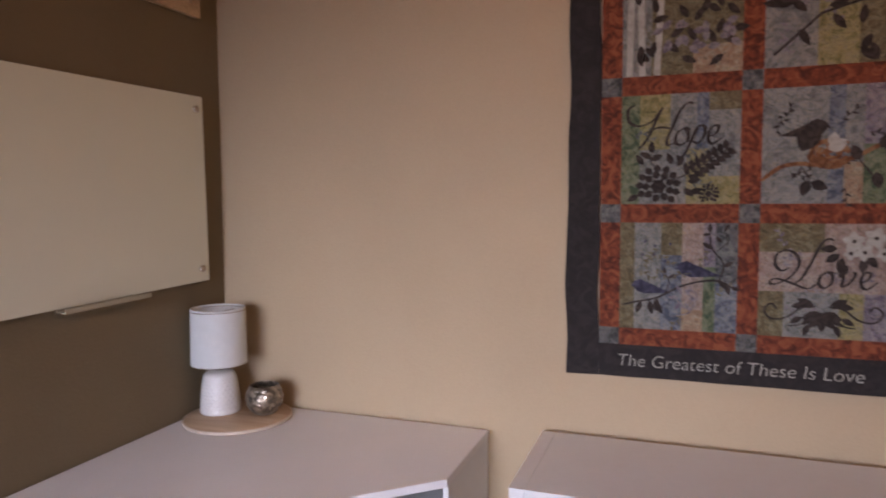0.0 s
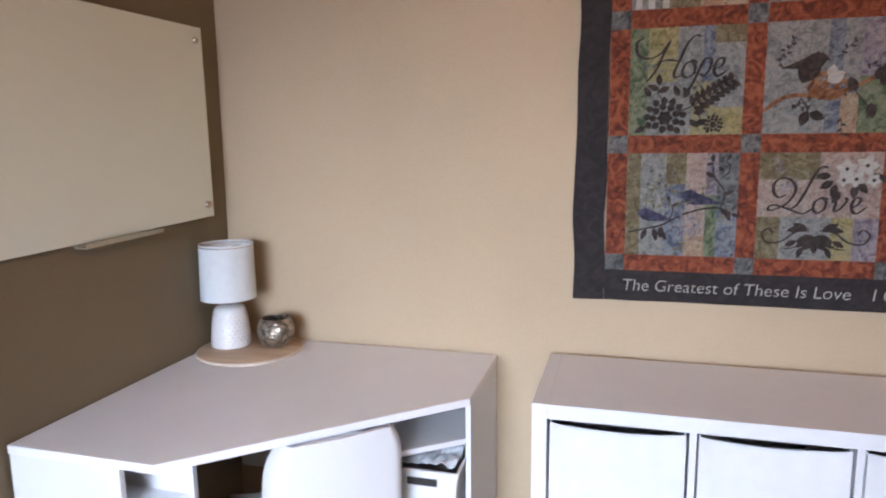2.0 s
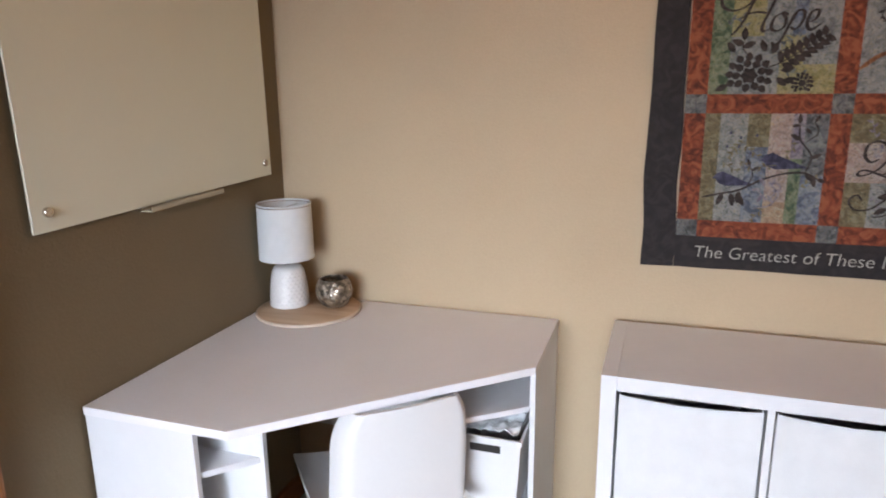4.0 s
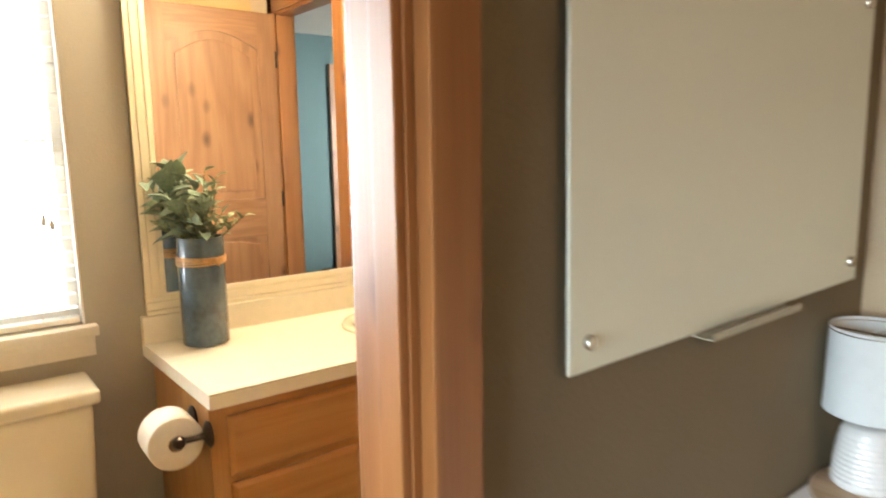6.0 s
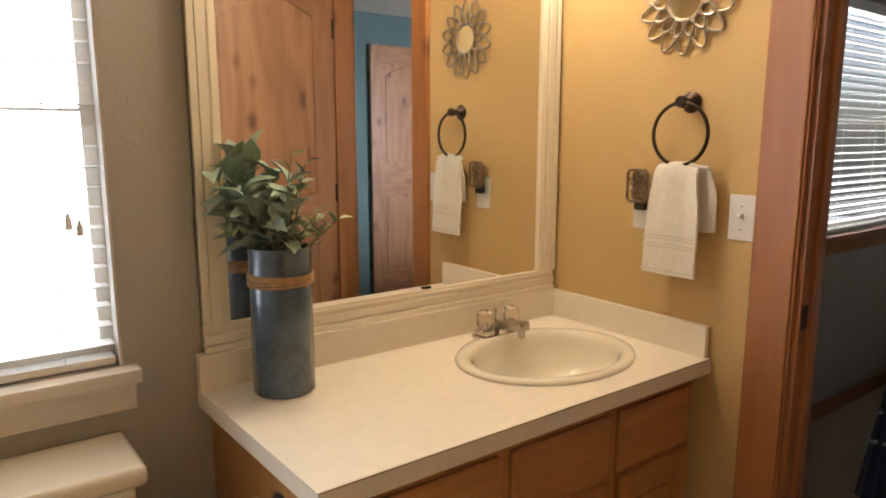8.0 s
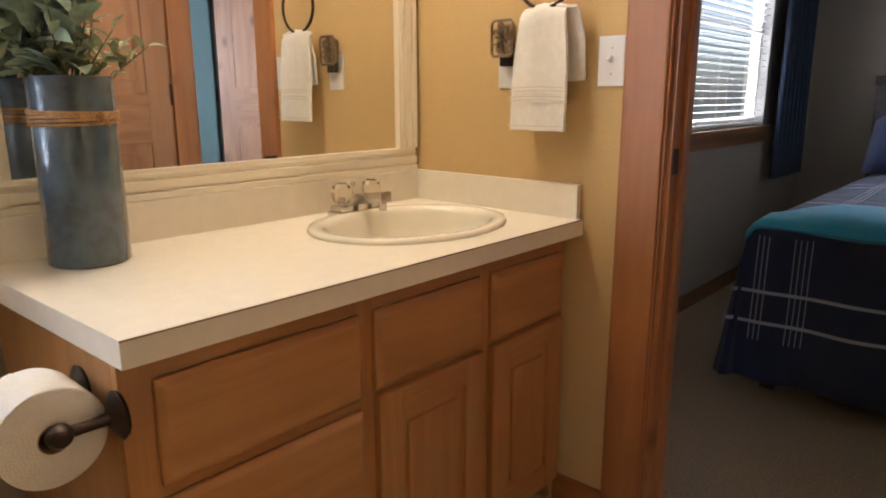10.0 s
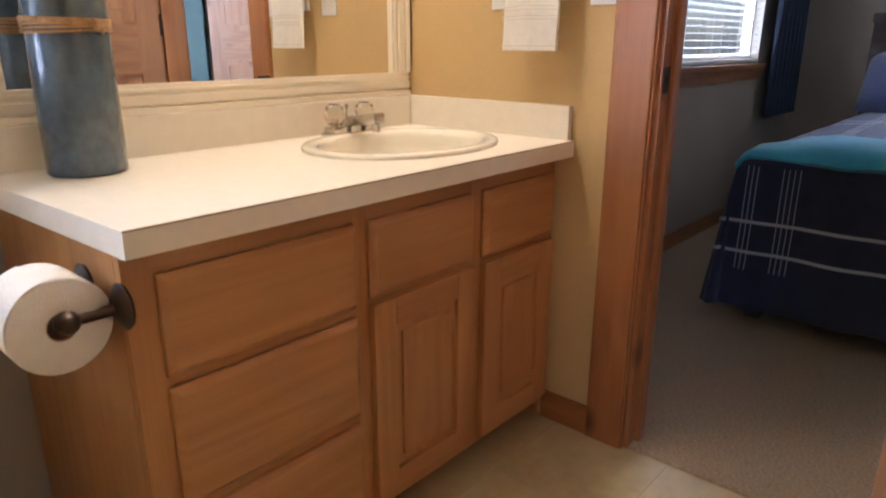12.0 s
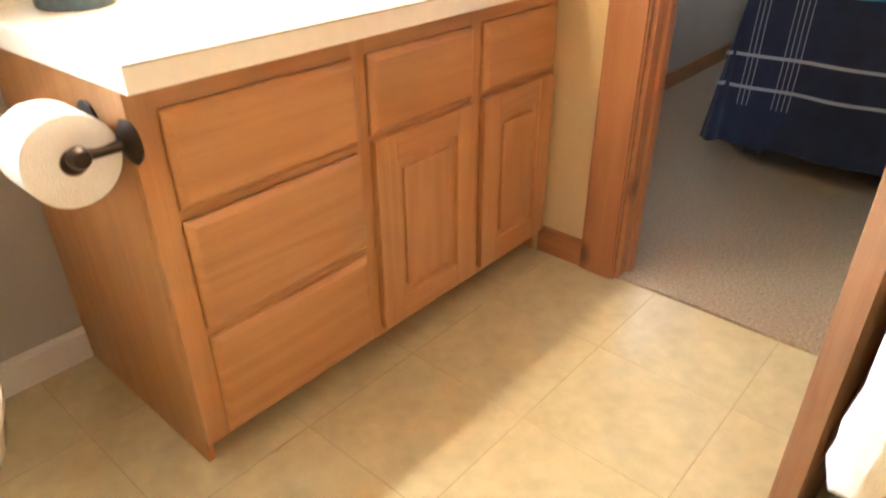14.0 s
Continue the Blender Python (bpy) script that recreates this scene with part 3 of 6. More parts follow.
for y, z in ((-0.010, 0.004), (0.010, -0.012)):
    part("pull_cord", tube([(0, y, z + 0.016), (0, y * 0.6, 0.3), (-0.012, y * 0.3, BWIN[3] - 1.240 - 0.03)], 0.0012, 6), WHITE_TRIM, cord)
    part("tassel", lathe([(0, 0.018), (0.003, 0.018), (0.006, 0.006), (0.008, -0.014), (0, -0.016)], 12, (0, y, z)), material("grey_tassel", (0.60, 0.58, 0.54), 0.5), cord, "grey plastic tassel", True)
window_y("window_2", "bedroom window with stained wooden sill", BX, BX - 0.12, *RWIN, WHITE_TRIM, ALDER_Y)
blinds("white slatted blind lowered over the bedroom window", BX - 0.03, RWIN[0] + 0.008, RWIN[1] - 0.008, RWIN[2], RWIN[3], 4, 0.037, 0.042, 3)
tagged(thing("window_3", "white framed office window", "window"), kind="structure")
part("window_frame", merge(box(OWIN[0], OWIN[0] + 0.04, SY - 0.07, SY - 0.03, OWIN[2], OWIN[3]), box(OWIN[1] - 0.04, OWIN[1], SY - 0.07, SY - 0.03, OWIN[2], OWIN[3]),
     box(OWIN[0] + 0.04, OWIN[1] - 0.04, SY - 0.07, SY - 0.03, OWIN[2], OWIN[2] + 0.04), box(OWIN[0] + 0.04, OWIN[1] - 0.04, SY - 0.07, SY - 0.03, OWIN[3] - 0.04, OWIN[3])), WHITE_TRIM, bpy.data.objects["window_3"])

# ---------------------------------------------------------------- baseboards
structure("baseboard_bath_west", merge(box(MX, MX + 0.012, BS, 0.897, -0.002, 0.075, 0.003), box(MX, MX + 0.008, BS, 0.897, 0.075, 0.088, 0.003)), WHITE_TRIM, "white painted baseboard behind the toilet", "baseboard")
structure("baseboard_bath_north", box(-2.395, D2A - CW - 0.013, TW - 0.013, TW, -0.002, 0.085, 0.003), ALDER_H, "stained wooden baseboard beside the door", "baseboard")
structure("baseboard_bedroom_west", box(BX, BX + 0.014, TB, NY, 0.006, 0.09, 0.003), ALDER_Y, "stained wooden baseboard", "baseboard")
structure("baseboard_bath_east", box(WB - 0.013, WB, D1B + CW + 0.001, TW - 0.02, -0.002, 0.085, 0.003), ALDER_Y, "stained wooden baseboard", "baseboard")
structure("baseboard_office_west", box(W, W + 0.014, D1B + 0.065, Q, 0, 0.085, 0.003), ALDER_Y, "stained wooden baseboard", "baseboard")
structure("baseboard_office_north", box(W + 0.014, EX, Q - 0.014, Q, 0, 0.085, 0.003), ALDER_H, "stained wooden baseboard", "baseboard")

# ================================================================ OFFICE
# corner desk
DZ = 0.757
DXR, DYF = -0.348, 1.067       # ends along the quilt wall and the brown wall
DD = 0.378                      # depth of both wings
desk = thing("corner_desk", "white laminate corner desk with open shelves at both ends", "desk", (W + 0.008, Q - 0.016, 0))
ox, oy = W + 0.008, Q - 0.016
top = [(0, 0), (DXR - ox, 0), (DXR - ox, DYF + 0.5 - oy), (W + DD - ox, DYF - oy), (0, DYF - oy)]
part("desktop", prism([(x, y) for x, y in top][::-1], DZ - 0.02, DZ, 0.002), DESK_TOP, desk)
rx, ry, lx, ly = DXR - ox, DYF + 0.5 - oy, W + DD - ox, DYF - oy
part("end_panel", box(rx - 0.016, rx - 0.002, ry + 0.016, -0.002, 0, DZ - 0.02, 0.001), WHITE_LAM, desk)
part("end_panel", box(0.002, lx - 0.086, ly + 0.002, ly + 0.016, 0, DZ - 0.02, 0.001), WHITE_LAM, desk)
SW = 0.235
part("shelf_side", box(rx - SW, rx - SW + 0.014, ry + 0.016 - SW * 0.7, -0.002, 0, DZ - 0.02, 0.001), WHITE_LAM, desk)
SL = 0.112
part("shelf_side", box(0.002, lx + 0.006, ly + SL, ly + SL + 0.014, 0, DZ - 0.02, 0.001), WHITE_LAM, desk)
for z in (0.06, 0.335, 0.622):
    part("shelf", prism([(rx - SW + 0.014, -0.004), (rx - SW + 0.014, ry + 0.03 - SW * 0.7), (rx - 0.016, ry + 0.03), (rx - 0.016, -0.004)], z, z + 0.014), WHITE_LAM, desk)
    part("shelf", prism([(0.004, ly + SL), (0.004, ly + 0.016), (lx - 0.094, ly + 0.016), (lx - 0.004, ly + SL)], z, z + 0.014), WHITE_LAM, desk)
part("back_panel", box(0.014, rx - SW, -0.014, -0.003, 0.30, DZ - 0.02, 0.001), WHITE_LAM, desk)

# plastic storage tub on the shelf
bx, by = DXR - 0.125, DYF + 0.60
tub = thing("storage_tub", "white plastic storage tub with a cut-out handle on the desk shelf", "tub", (bx + 0.006, by + 0.0, 0.3495), 0)
def tapered_tub(w0, w1, d0, d1, h, t):
    bm = bmesh.new()
    def ring(w, d, z):
        return [bm.verts.new(p) for p in ((-w / 2, -d / 2, z), (w / 2, -d / 2, z), (w / 2, d / 2, z), (-w / 2, d / 2, z))]
    a, b = ring(w0, d0, 0), ring(w1, d1, h)
    c, d = ring(w1 - 2 * t, d1 - 2 * t, h), ring(w0 - 2 * t, d0 - 2 * t, t)
    bm.faces.new(a[::-1])
    for p, q in ((a, b), (b, c), (c, d)):
        for k in range(4):
            bm.faces.new((p[k], p[(k + 1) % 4], q[(k + 1) % 4], q[k]))
    bm.faces.new(d)
    bmesh.ops.recalc_face_normals(bm, faces=bm.faces[:])
    return bm
part("tub_body", tapered_tub(0.155, 0.185, 0.24, 0.27, 0.215, 0.004), WHITE_PLASTIC, tub)
part("rim", merge(box(-0.096, 0.096, -0.139, -0.131, 0.205, 0.219, 0.002), box(-0.096, 0.096, 0.131, 0.139, 0.205, 0.219, 0.002), box(-0.097, -0.089, -0.131, 0.131, 0.205, 0.219, 0.002), box(0.089, 0.097, -0.131, 0.131, 0.205, 0.219, 0.002)), WHITE_PLASTIC, tub)
# solid dark plate painted as the shaded hole of the handle
part("handle_hole_shade", moved(box(-0.04, 0.04, -0.0012, 0.0012, -0.011, 0.011, 0.001), Matrix.Translation((0, -0.1325, 0.186)) @ Matrix.Rotation(radians(4), 4, "X")), BLACK_PART_SHADE, tub, "dark plate for the shade inside the cut-out handle")
part("clear_bag", sheet(24, 16, lambda u, v: (-0.08 + 0.16 * u, -0.11 + 0.2 * v, 0.214 + 0.014 * noise.noise(Vector((u * 7, v * 7, 1))) + 0.012), 0.002), material("crumpled_clear_bag", (0.72, 0.74, 0.76), 0.25, var=0.2, scale=20, bump=0.4), tub, "crumpled grey plastic bag")

# chair tucked under the desk
chair = thing("desk_chair", "white moulded plastic chair pushed up to the corner desk", "chair", (-0.720, 1.436, 0), 43.2)
def back_shell(u, v):
    """Waisted shell, its sides curling forward and its upper corners rounded."""
    a = (u - 0.5) * 2
    w = 0.186 * (1 - 0.06 * v * v)
    if v > 0.72:
        w *= 1 - 0.16 * ((v - 0.72) / 0.28) ** 2.5
    wing = max(0.0, (abs(a) - 0.74) / 0.26)
    return (a * w - 0.012 * math.copysign(wing ** 2, a) + 0.019, -0.16 + 0.018 * a * a - 0.035 * v + 0.055 * wing ** 1.6, 0.42 + 0.323 * v - 0.012 * a ** 6)
part("backrest", sheet(40, 24, back_shell, 0.008), WHITE_PLASTIC, chair, "", 60)
def seat_shell(u, v):
    a = (u - 0.5) * 2
    return (a * 0.185 * (1 - 0.1 * v), -0.17 + 0.40 * v, 0.43 - 0.02 * math.sin(math.pi * v) * (1 - a * a) + 0.02 * a * a)
part("seat", sheet(16, 16, seat_shell, 0.008), WHITE_PLASTIC, chair, "", 60)
for sx in (-1, 1):
    for y0, y1 in ((-0.12, -0.20), (0.14, 0.20)):
        part("leg", tube([(sx * 0.13, y0, 0.42), (sx * 0.20, y1, 0.0)], 0.014, 10, taper=[1.1, 0.8]), TRAY_WOOD, chair, "pale wooden leg", True)

# tray, lamp and globe
tray = thing("serving_tray", "round pale wooden tray on the desk corner", "tray", (-1.097, 1.784, DZ))
part("tray_board", lathe([(0, 0), (0.152, 0), (0.1555, 0.003), (0.1555, 0.0115), (0.154, 0.0125), (0, 0.0125)], 64), TRAY_WOOD, tray, "", True)
part("rim", lathe([(0.1558, 0.002), (0.1595, 0.003), (0.1605, 0.006), (0.1595, 0.0105), (0.1558, 0.0118)], 64), material("pale_edge_band", (0.56, 0.46, 0.36), 0.45, var=0.12, scale=30), tray, "paler edge band", True)
LX, LY, LZ = -1.172, 1.798, DZ + 0.0125
lamp = thing("table_lamp", "small white ceramic table lamp with a drum shade", "lamp", (LX, LY, LZ))
base_prof = [(0.0535, 0.0), (0.0535, 0.02), (0.052, 0.04), (0.050, 0.06), (0.047, 0.082), (0.043, 0.101), (0.037, 0.110), (0.028, 0.1145)]


def base_radius(h):
    for (r0, h0), (r1, h1) in zip(base_prof, base_prof[1:]):
        if h <= h1:
            return r0 + (r1 - r0) * (h - h0) / (h1 - h0)
    return 0.0


rows = [(0, 0), (0.051, 0)] + [(base_radius(0.003 + 0.111 * k / 56), 0.003 + 0.111 * k / 56) for k in range(57)] + [(0, 0.116)]
bm = lathe([(r * 1.14, h * 1.12) for r, h in rows], 112)
for v in bm.verts:
    r = math.hypot(v.co.x, v.co.y)
    if 0.010 < v.co.z < 0.118 and r > 0.02:
        # rows of pressed scallops, each row set half a step on
        row = v.co.z / 0.0105
        turn = math.atan2(v.co.y, v.co.x) / math.tau * 22 + 0.5 * (int(row) % 2)
        a, b = 2 * (turn % 1.0) - 1, 2 * (row % 1.0) - 1
        k = 1 - 0.035 * max(0.0, 1 - a * a - b * b)
        v.co.x *= k
        v.co.y *= k
lb = part("base", bm, CERAMIC, lamp, "white ribbed glazed ceramic base", 50)
part("neck", lathe([(0, 0.127), (0.011, 0.127), (0.011, 0.147), (0.006, 0.149), (0.006, 0.17), (0, 0.17)], 20), CHROME, lamp, "", True)
part("shade", lathe([(0.0845, 0.152), (0.084, 0.151), (0.0815, 0.321), (0.0805, 0.322), (0.0800, 0.321), (0.083, 0.152), (0.0845, 0.152)], 64), SHADE_CLOTH, lamp, "white linen drum shade", 50)
part("shade_ring", merge(tube([(0.081 * math.cos(a), 0.081 * math.sin(a), 0.315) for a in [k * math.pi / 20 for k in range(40)]], 0.0015, 6, True), tube([(-0.081, 0, 0.306), (0.081, 0, 0.306)], 0.0015, 6), tube([(0, -0.081, 0.306), (0, 0.081, 0.306)], 0.0015, 6)), CHROME, lamp)
globe = thing("candle_holder", "round mercury glass candle holder on the wooden tray", "candle holder", (-1.028, 1.822, LZ))
prof = [(0, 0), (0.022, 0), (0.036, 0.010), (0.046, 0.027), (0.049, 0.045), (0.046, 0.062), (0.039, 0.076), (0.036, 0.080), (0.034, 0.079), (0.043, 0.062), (0.046, 0.045), (0.043, 0.028), (0.03, 0.012), (0, 0.006)]
part("bowl", lathe([(r * 1.17, h * 1.12) for r, h in prof], 40), MERCURY, globe, "speckled bronze mercury glass", 60)
part("lamp_cord", tube([(-0.19, 0.10, -0.008), (-0.13, 0.112, -0.006), (-0.05, 0.108, -0.007), (0.08, 0.106, -0.007), (0.2, 0.109, -0.008)], 0.003, 8), WHITE_PLASTIC, lamp, "white lamp cord", True)

# glass whiteboard
wb = thing("whiteboard", "frameless white glass board fixed with four steel standoffs", "whiteboard", (W, 1.42, 1.454))
wb.matrix_world = pose(W, 1.42, 1.454, 1.1, 0, 0)
wy0, wy1, wz0, wz1 = 1.000 - 1.42, 1.842 - 1.42, 1.167 - 1.46, 1.735 - 1.46
part("glass_panel", box(0.015, 0.021, wy0, wy1, wz0, wz1, 0.0015), BOARD_GLASS, wb)
for y in (wy0 + 0.035, wy1 - 0.035):
    for z in (wz0 + 0.040, wz1 - 0.040):
        part("standoff", lathe([(0, 0), (0.009, 0), (0.009, 0.021), (0.0105, 0.022), (0.0105, 0.028), (0.009, 0.030), (0, 0.030)], 20, (0, y, z), "x"), CHROME, wb, "steel standoff", True)
part("marker_tray", merge(box(0.0, 0.014, -0.125, 0.15, wz0 - 0.008, wz0 + 0.006, 0.001), box(0.006, 0.044, -0.125, 0.15, wz0 - 0.011, wz0 - 0.008, 0.001), box(0.041, 0.044, -0.125, 0.15, wz0 - 0.008, wz0 + 0.001, 0.001)), material("clear_acrylic", (0.42, 0.38, 0.28), 0.2, var=0.03), wb, "narrow acrylic marker tray")

# picture above the board
pic = thing("wall_picture", "picture in a rustic pale frame above the whiteboard", "picture", (W, 1.42, 1.975))
for a in ((0.004, 0.022, -0.40, 0.42, 0.0, 0.035), (0.004, 0.022, -0.40, 0.42, 0.50, 0.535)):
    part("frame_rail", box(*a, 0.003), material("rustic_frame", (0.50, 0.36, 0.22), 0.7, var=0.35, scale=20), pic)
for a in ((0.004, 0.022, -0.40, -0.365, 0.035, 0.50), (0.004, 0.022, 0.385, 0.42, 0.035, 0.50)):
    part("frame_stile", box(*a, 0.003), bpy.data.materials["rustic_frame"], pic)
part("print", box(0.002, 0.010, -0.365, 0.385, 0.035, 0.50), material("parchment_print", (0.55, 0.42, 0.26), 0.8, var=0.3, scale=12), pic, "parchment coloured print")

# cube shelf with fabric bins
CX0, CZ, CD = -0.187, 0.779, 0.392
cube = thing("cube_shelf", "white cube shelving unit lying on its long side with eight openings", "shelf", (CX0, Q - 0.034, 0))
CELL, PT, DV = 0.318, 0.036, 0.015
LEN = 2 * PT + 4 * CELL + 3 * DV
part("top_panel", box(PT, LEN - PT, -CD, 0, CZ - PT, CZ, 0.001), WHITE_LAM, cube)
part("bottom_panel", box(PT, LEN - PT, -CD, 0, 0, PT, 0.001), WHITE_LAM, cube)
part("side_panel", box(0, PT - 0.0006, -CD, 0, 0, CZ, 0.001), WHITE_LAM, cube)
part("side_panel", box(LEN - PT + 0.0006, LEN, -CD, 0, 0, CZ, 0.001), WHITE_LAM, cube)
for k in range(1, 4):
    x = PT + k * CELL + (k - 1) * DV
    part("divider", box(x, x + DV, -CD + 0.002, -0.002, PT, CZ - PT), WHITE_LAM, cube)
mid = CZ / 2
for k in range(4):
    x = PT + k * (CELL + DV)
    part("middle_shelf", box(x, x + CELL, -CD + 0.002, -0.002, mid - DV / 2, mid + DV / 2), WHITE_LAM, cube)
def fabric_bin(place, seed):
    ob = thing("storage_bin", "white fabric storage bin with a sagging rim in the cube shelf", "bin", place, 0, "white fabric bins")
    h, w, d = 0.336, 0.306, 0.35
    def front(u, v):
        sag = 0.017 * math.sin(math.pi * u) ** 0.8 * v ** 3
        return (u * w, 0.004 * math.sin(math.pi * u) * math.sin(math.pi * v) * -1 + 0.014 * math.sin(math.pi * u) * v ** 4, v * h - sag + 0.002 * noise.noise(Vector((u * 4, v * 4, seed))))
    part("front", sheet(20, 12, front, 0.004), CLOTH_BIN, ob, "", 60)
    part("back", box(0, w, d - 0.004, d, 0, h, 0.001), CLOTH_BIN, ob)
    part("side", box(0, 0.004, 0.006, d - 0.004, 0, h - 0.001, 0.001), CLOTH_BIN, ob)
    part("side", box(w - 0.004, w, 0.006, d - 0.004, 0, h - 0.001, 0.001), CLOTH_BIN, ob)
    part("bottom", box(0.004, w - 0.004, 0.006, d - 0.004, 0, 0.004), CLOTH_BIN, ob)
    return ob
for k in range(4):
    for z in (PT, mid + DV / 2):
        fabric_bin((CX0 + PT + k * (CELL + DV) + 0.006, Q - 0.034 - CD + 0.010, z + 0.001), k * 2 + z)

# ================================================================ BATHROOM
CT, CF, CL = 0.826, -2.337, 0.885        # counter top, front, left end
SCX, SCY, SRX, SRY = -2.624, 1.715, 0.198, 0.250
cab = thing("vanity_cabinet", "honey oak vanity cabinet with three drawers and two doors", "vanity", (MX + 0.002, 0.897, 0))
cx = CF - 0.055 - (MX + 0.002)           # body front, local
cl, cr = 0.0, TW - 0.003 - 0.897
part("end_panel", merge(box(0, cx - 0.07, 0, 0.016, 0, CT - 0.045), box(cx - 0.07, cx - 0.0208, 0, 0.016, 0.0, CT - 0.045)), OAK_V, cab)
part("end_panel", box(0, cx - 0.02, cr - 0.016, cr, 0, CT - 0.045), OAK_V, cab)
part("kick_board", box(cx - 0.075, cx - 0.06, 0.016, cr - 0.016, 0, 0.075), OAK, cab)
part("bottom_panel", box(0.01, cx - 0.02, 0.016, cr - 0.016, 0.07, 0.085), OAK, cab)
Y = lambda y: y - 0.897
stiles = [(0.0, 0.055), (Y(1.335), Y(1.375)), (Y(1.698), Y(1.738)), (cr - 0.03, cr)]
for a, b in stiles:
    part("face_stile", box(cx - 0.02, cx, a, b, 0.06, CT - 0.045, 0.001), OAK_V, cab)
rails = [(0.06, 0.095), (CT - 0.088, CT - 0.045)]
for (a0, a), (b, b0) in zip(stiles, stiles[1:]):
    for z0, z1 in rails + [(0.545, 0.59)] + ([(0.28, 0.345)] if a < 0.1 else []):
        part("face_rail", box(cx - 0.02, cx - 0.0004, a, b, z0, z1), OAK, cab)
def drawer_front(y0, y1, z0, z1, name="drawer_front"):
    bm = merge(box(cx, cx + 0.0085, y0, y1, z0, z1), box(cx + 0.0085, cx + 0.019, y0, y1, z0, z1))
    bmesh.ops.remove_doubles(bm, verts=bm.verts[:], dist=0.0001)
    for f in [f for f in bm.faces if all(abs(v.co.x - cx - 0.0085) < 1e-4 for v in f.verts)]:
        bmesh.ops.delete(bm, geom=[f], context="FACES_ONLY")
    ym, zm = (y0 + y1) / 2, (z0 + z1) / 2
    for v in bm.verts:
        if v.co.x > cx + 0.018:
            v.co.y -= math.copysign(0.013, v.co.y - ym)
            v.co.z -= math.copysign(0.013, v.co.z - zm)
    bmesh.ops.bevel(bm, geom=bm.edges[:], offset=0.0028, segments=2, profile=0.5, affect="EDGES", clamp_overlap=True)
    return part(name, bm, OAK, cab)
drawer_front(Y(0.944), Y(1.338), 0.565, 0.738)
drawer_front(Y(0.944), Y(1.338), 0.325, 0.545)
drawer_front(Y(0.944), Y(1.338), 0.072, 0.305)
drawer_front(Y(1.372), Y(1.697), 0.572, 0.738, "false_drawer_front")
drawer_front(Y(1.736), Y(2.036), 0.572, 0.738, "false_drawer_front")
for y0, y1 in ((Y(1.372), Y(1.697)), (Y(1.736), Y(2.036))):
    z0, z1, s = 0.085, 0.561, 0.062
    door = part("cabinet_door", box(cx, cx + 0.008, y0 + s - 0.006, y1 - s + 0.006, z0 + s - 0.006, z1 - s + 0.006), OAK_V, cab, "raised panel oak door")
    part("door_stile", box(cx, cx + 0.019, y0, y0 + s, z0, z1, 0.004), OAK_V, door)
    part("door_stile", box(cx, cx + 0.019, y1 - s, y1, z0, z1, 0.004), OAK_V, door)
    part("door_rail", box(cx, cx + 0.0185, y0 + s, y1 - s, z0, z0 + s, 0.004), OAK, door)
    part("door_rail", box(cx, cx + 0.0185, y0 + s, y1 - s, z1 - s, z1, 0.004), OAK, door)
    part("raised_panel", box(cx + 0.004, cx + 0.016, y0 + s + 0.022, y1 - s - 0.022, z0 + s + 0.022, z1 - s - 0.022, 0.007), OAK_V, door)

# counter with a sink opening
counter = thing("vanity_counter", "cream laminate counter with backsplash on two sides", "counter", (MX + 0.002, CL, CT))
def counter_slab():
    bm = bmesh.new()
    x1, y1 = CF - MX - 0.002, TW - 0.003 - CL
    outer = [bm.verts.new(p) for p in ((0, -0.018, 0), (x1, 0, 0), (x1, y1, 0), (0, y1, 0))]
    c = (SCX - MX - 0.002, SCY - CL)
    inner = [bm.verts.new((c[0] + (SRX - 0.02) * math.cos(a), c[1] + (SRY - 0.02) * math.sin(a), 0)) for a in [2 * math.pi * k / 48 for k in range(48)]]
    edges = [bm.edges.new((l[k], l[(k + 1) % len(l)])) for l in (outer, inner) for k in range(len(l))]
    bmesh.ops.triangle_fill(bm, use_beauty=True, use_dissolve=False, edges=edges)
    ext = bmesh.ops.extrude_face_region(bm, geom=bm.faces[:])
    bmesh.ops.translate(bm, vec=(0, 0, -0.042), verts=[v for v in ext["geom"] if isinstance(v, bmesh.types.BMVert)])
    bmesh.ops.recalc_face_normals(bm, faces=bm.faces[:])
    return bm
part("countertop", counter_slab(), COUNTER, counter)
part("front_seam", merge(box(CF - MX - 0.0025, CF - MX - 0.0012, 0, TW - 0.004 - CL, -0.0030, -0.0006)), material("dark_laminate_edge", (0.26, 0.17, 0.10), 0.7), counter, "dark laminate edge line")
part("backsplash", box(0, 0.030, -0.017, TW - 0.022 - CL, 0.0, 0.088, 0.002), COUNTER, counter)
part("side_splash", box(0, CF - MX - 0.012, TW - 0.0215 - CL, TW - 0.003 - CL, 0.0, 0.088, 0.002), COUNTER, counter)

sink = thing("sink", "oval bisque drop-in sink with raised rim", "sink", (SCX, SCY, CT))
prof = [(1.0, 0.0), (1.005, 0.004), (0.99, 0.010), (0.95, 0.0125), (0.88, 0.012), (0.84, 0.006), (0.815, -0.006), (0.79, -0.03), (0.72, -0.08), (0.55, -0.118), (0.25, -0.13), (0.08, -0.132), (0.0, -0.132)]
bm = bmesh.new()
rings = []
for r, h in prof:
    if r == 0:
        rings.append([bm.verts.new((0.0, 0, h))])
        continue
    rings.append([bm.verts.new(((SRX + 0.018) * (1 - (1 - r) * 1.12) * math.cos(a) + 0.012 * (1 - r), (SRY + 0.018) * (1 - (1 - r) * 0.95) * math.sin(a), h)) for a in [2 * math.pi * k / 64 for k in range(64)]])
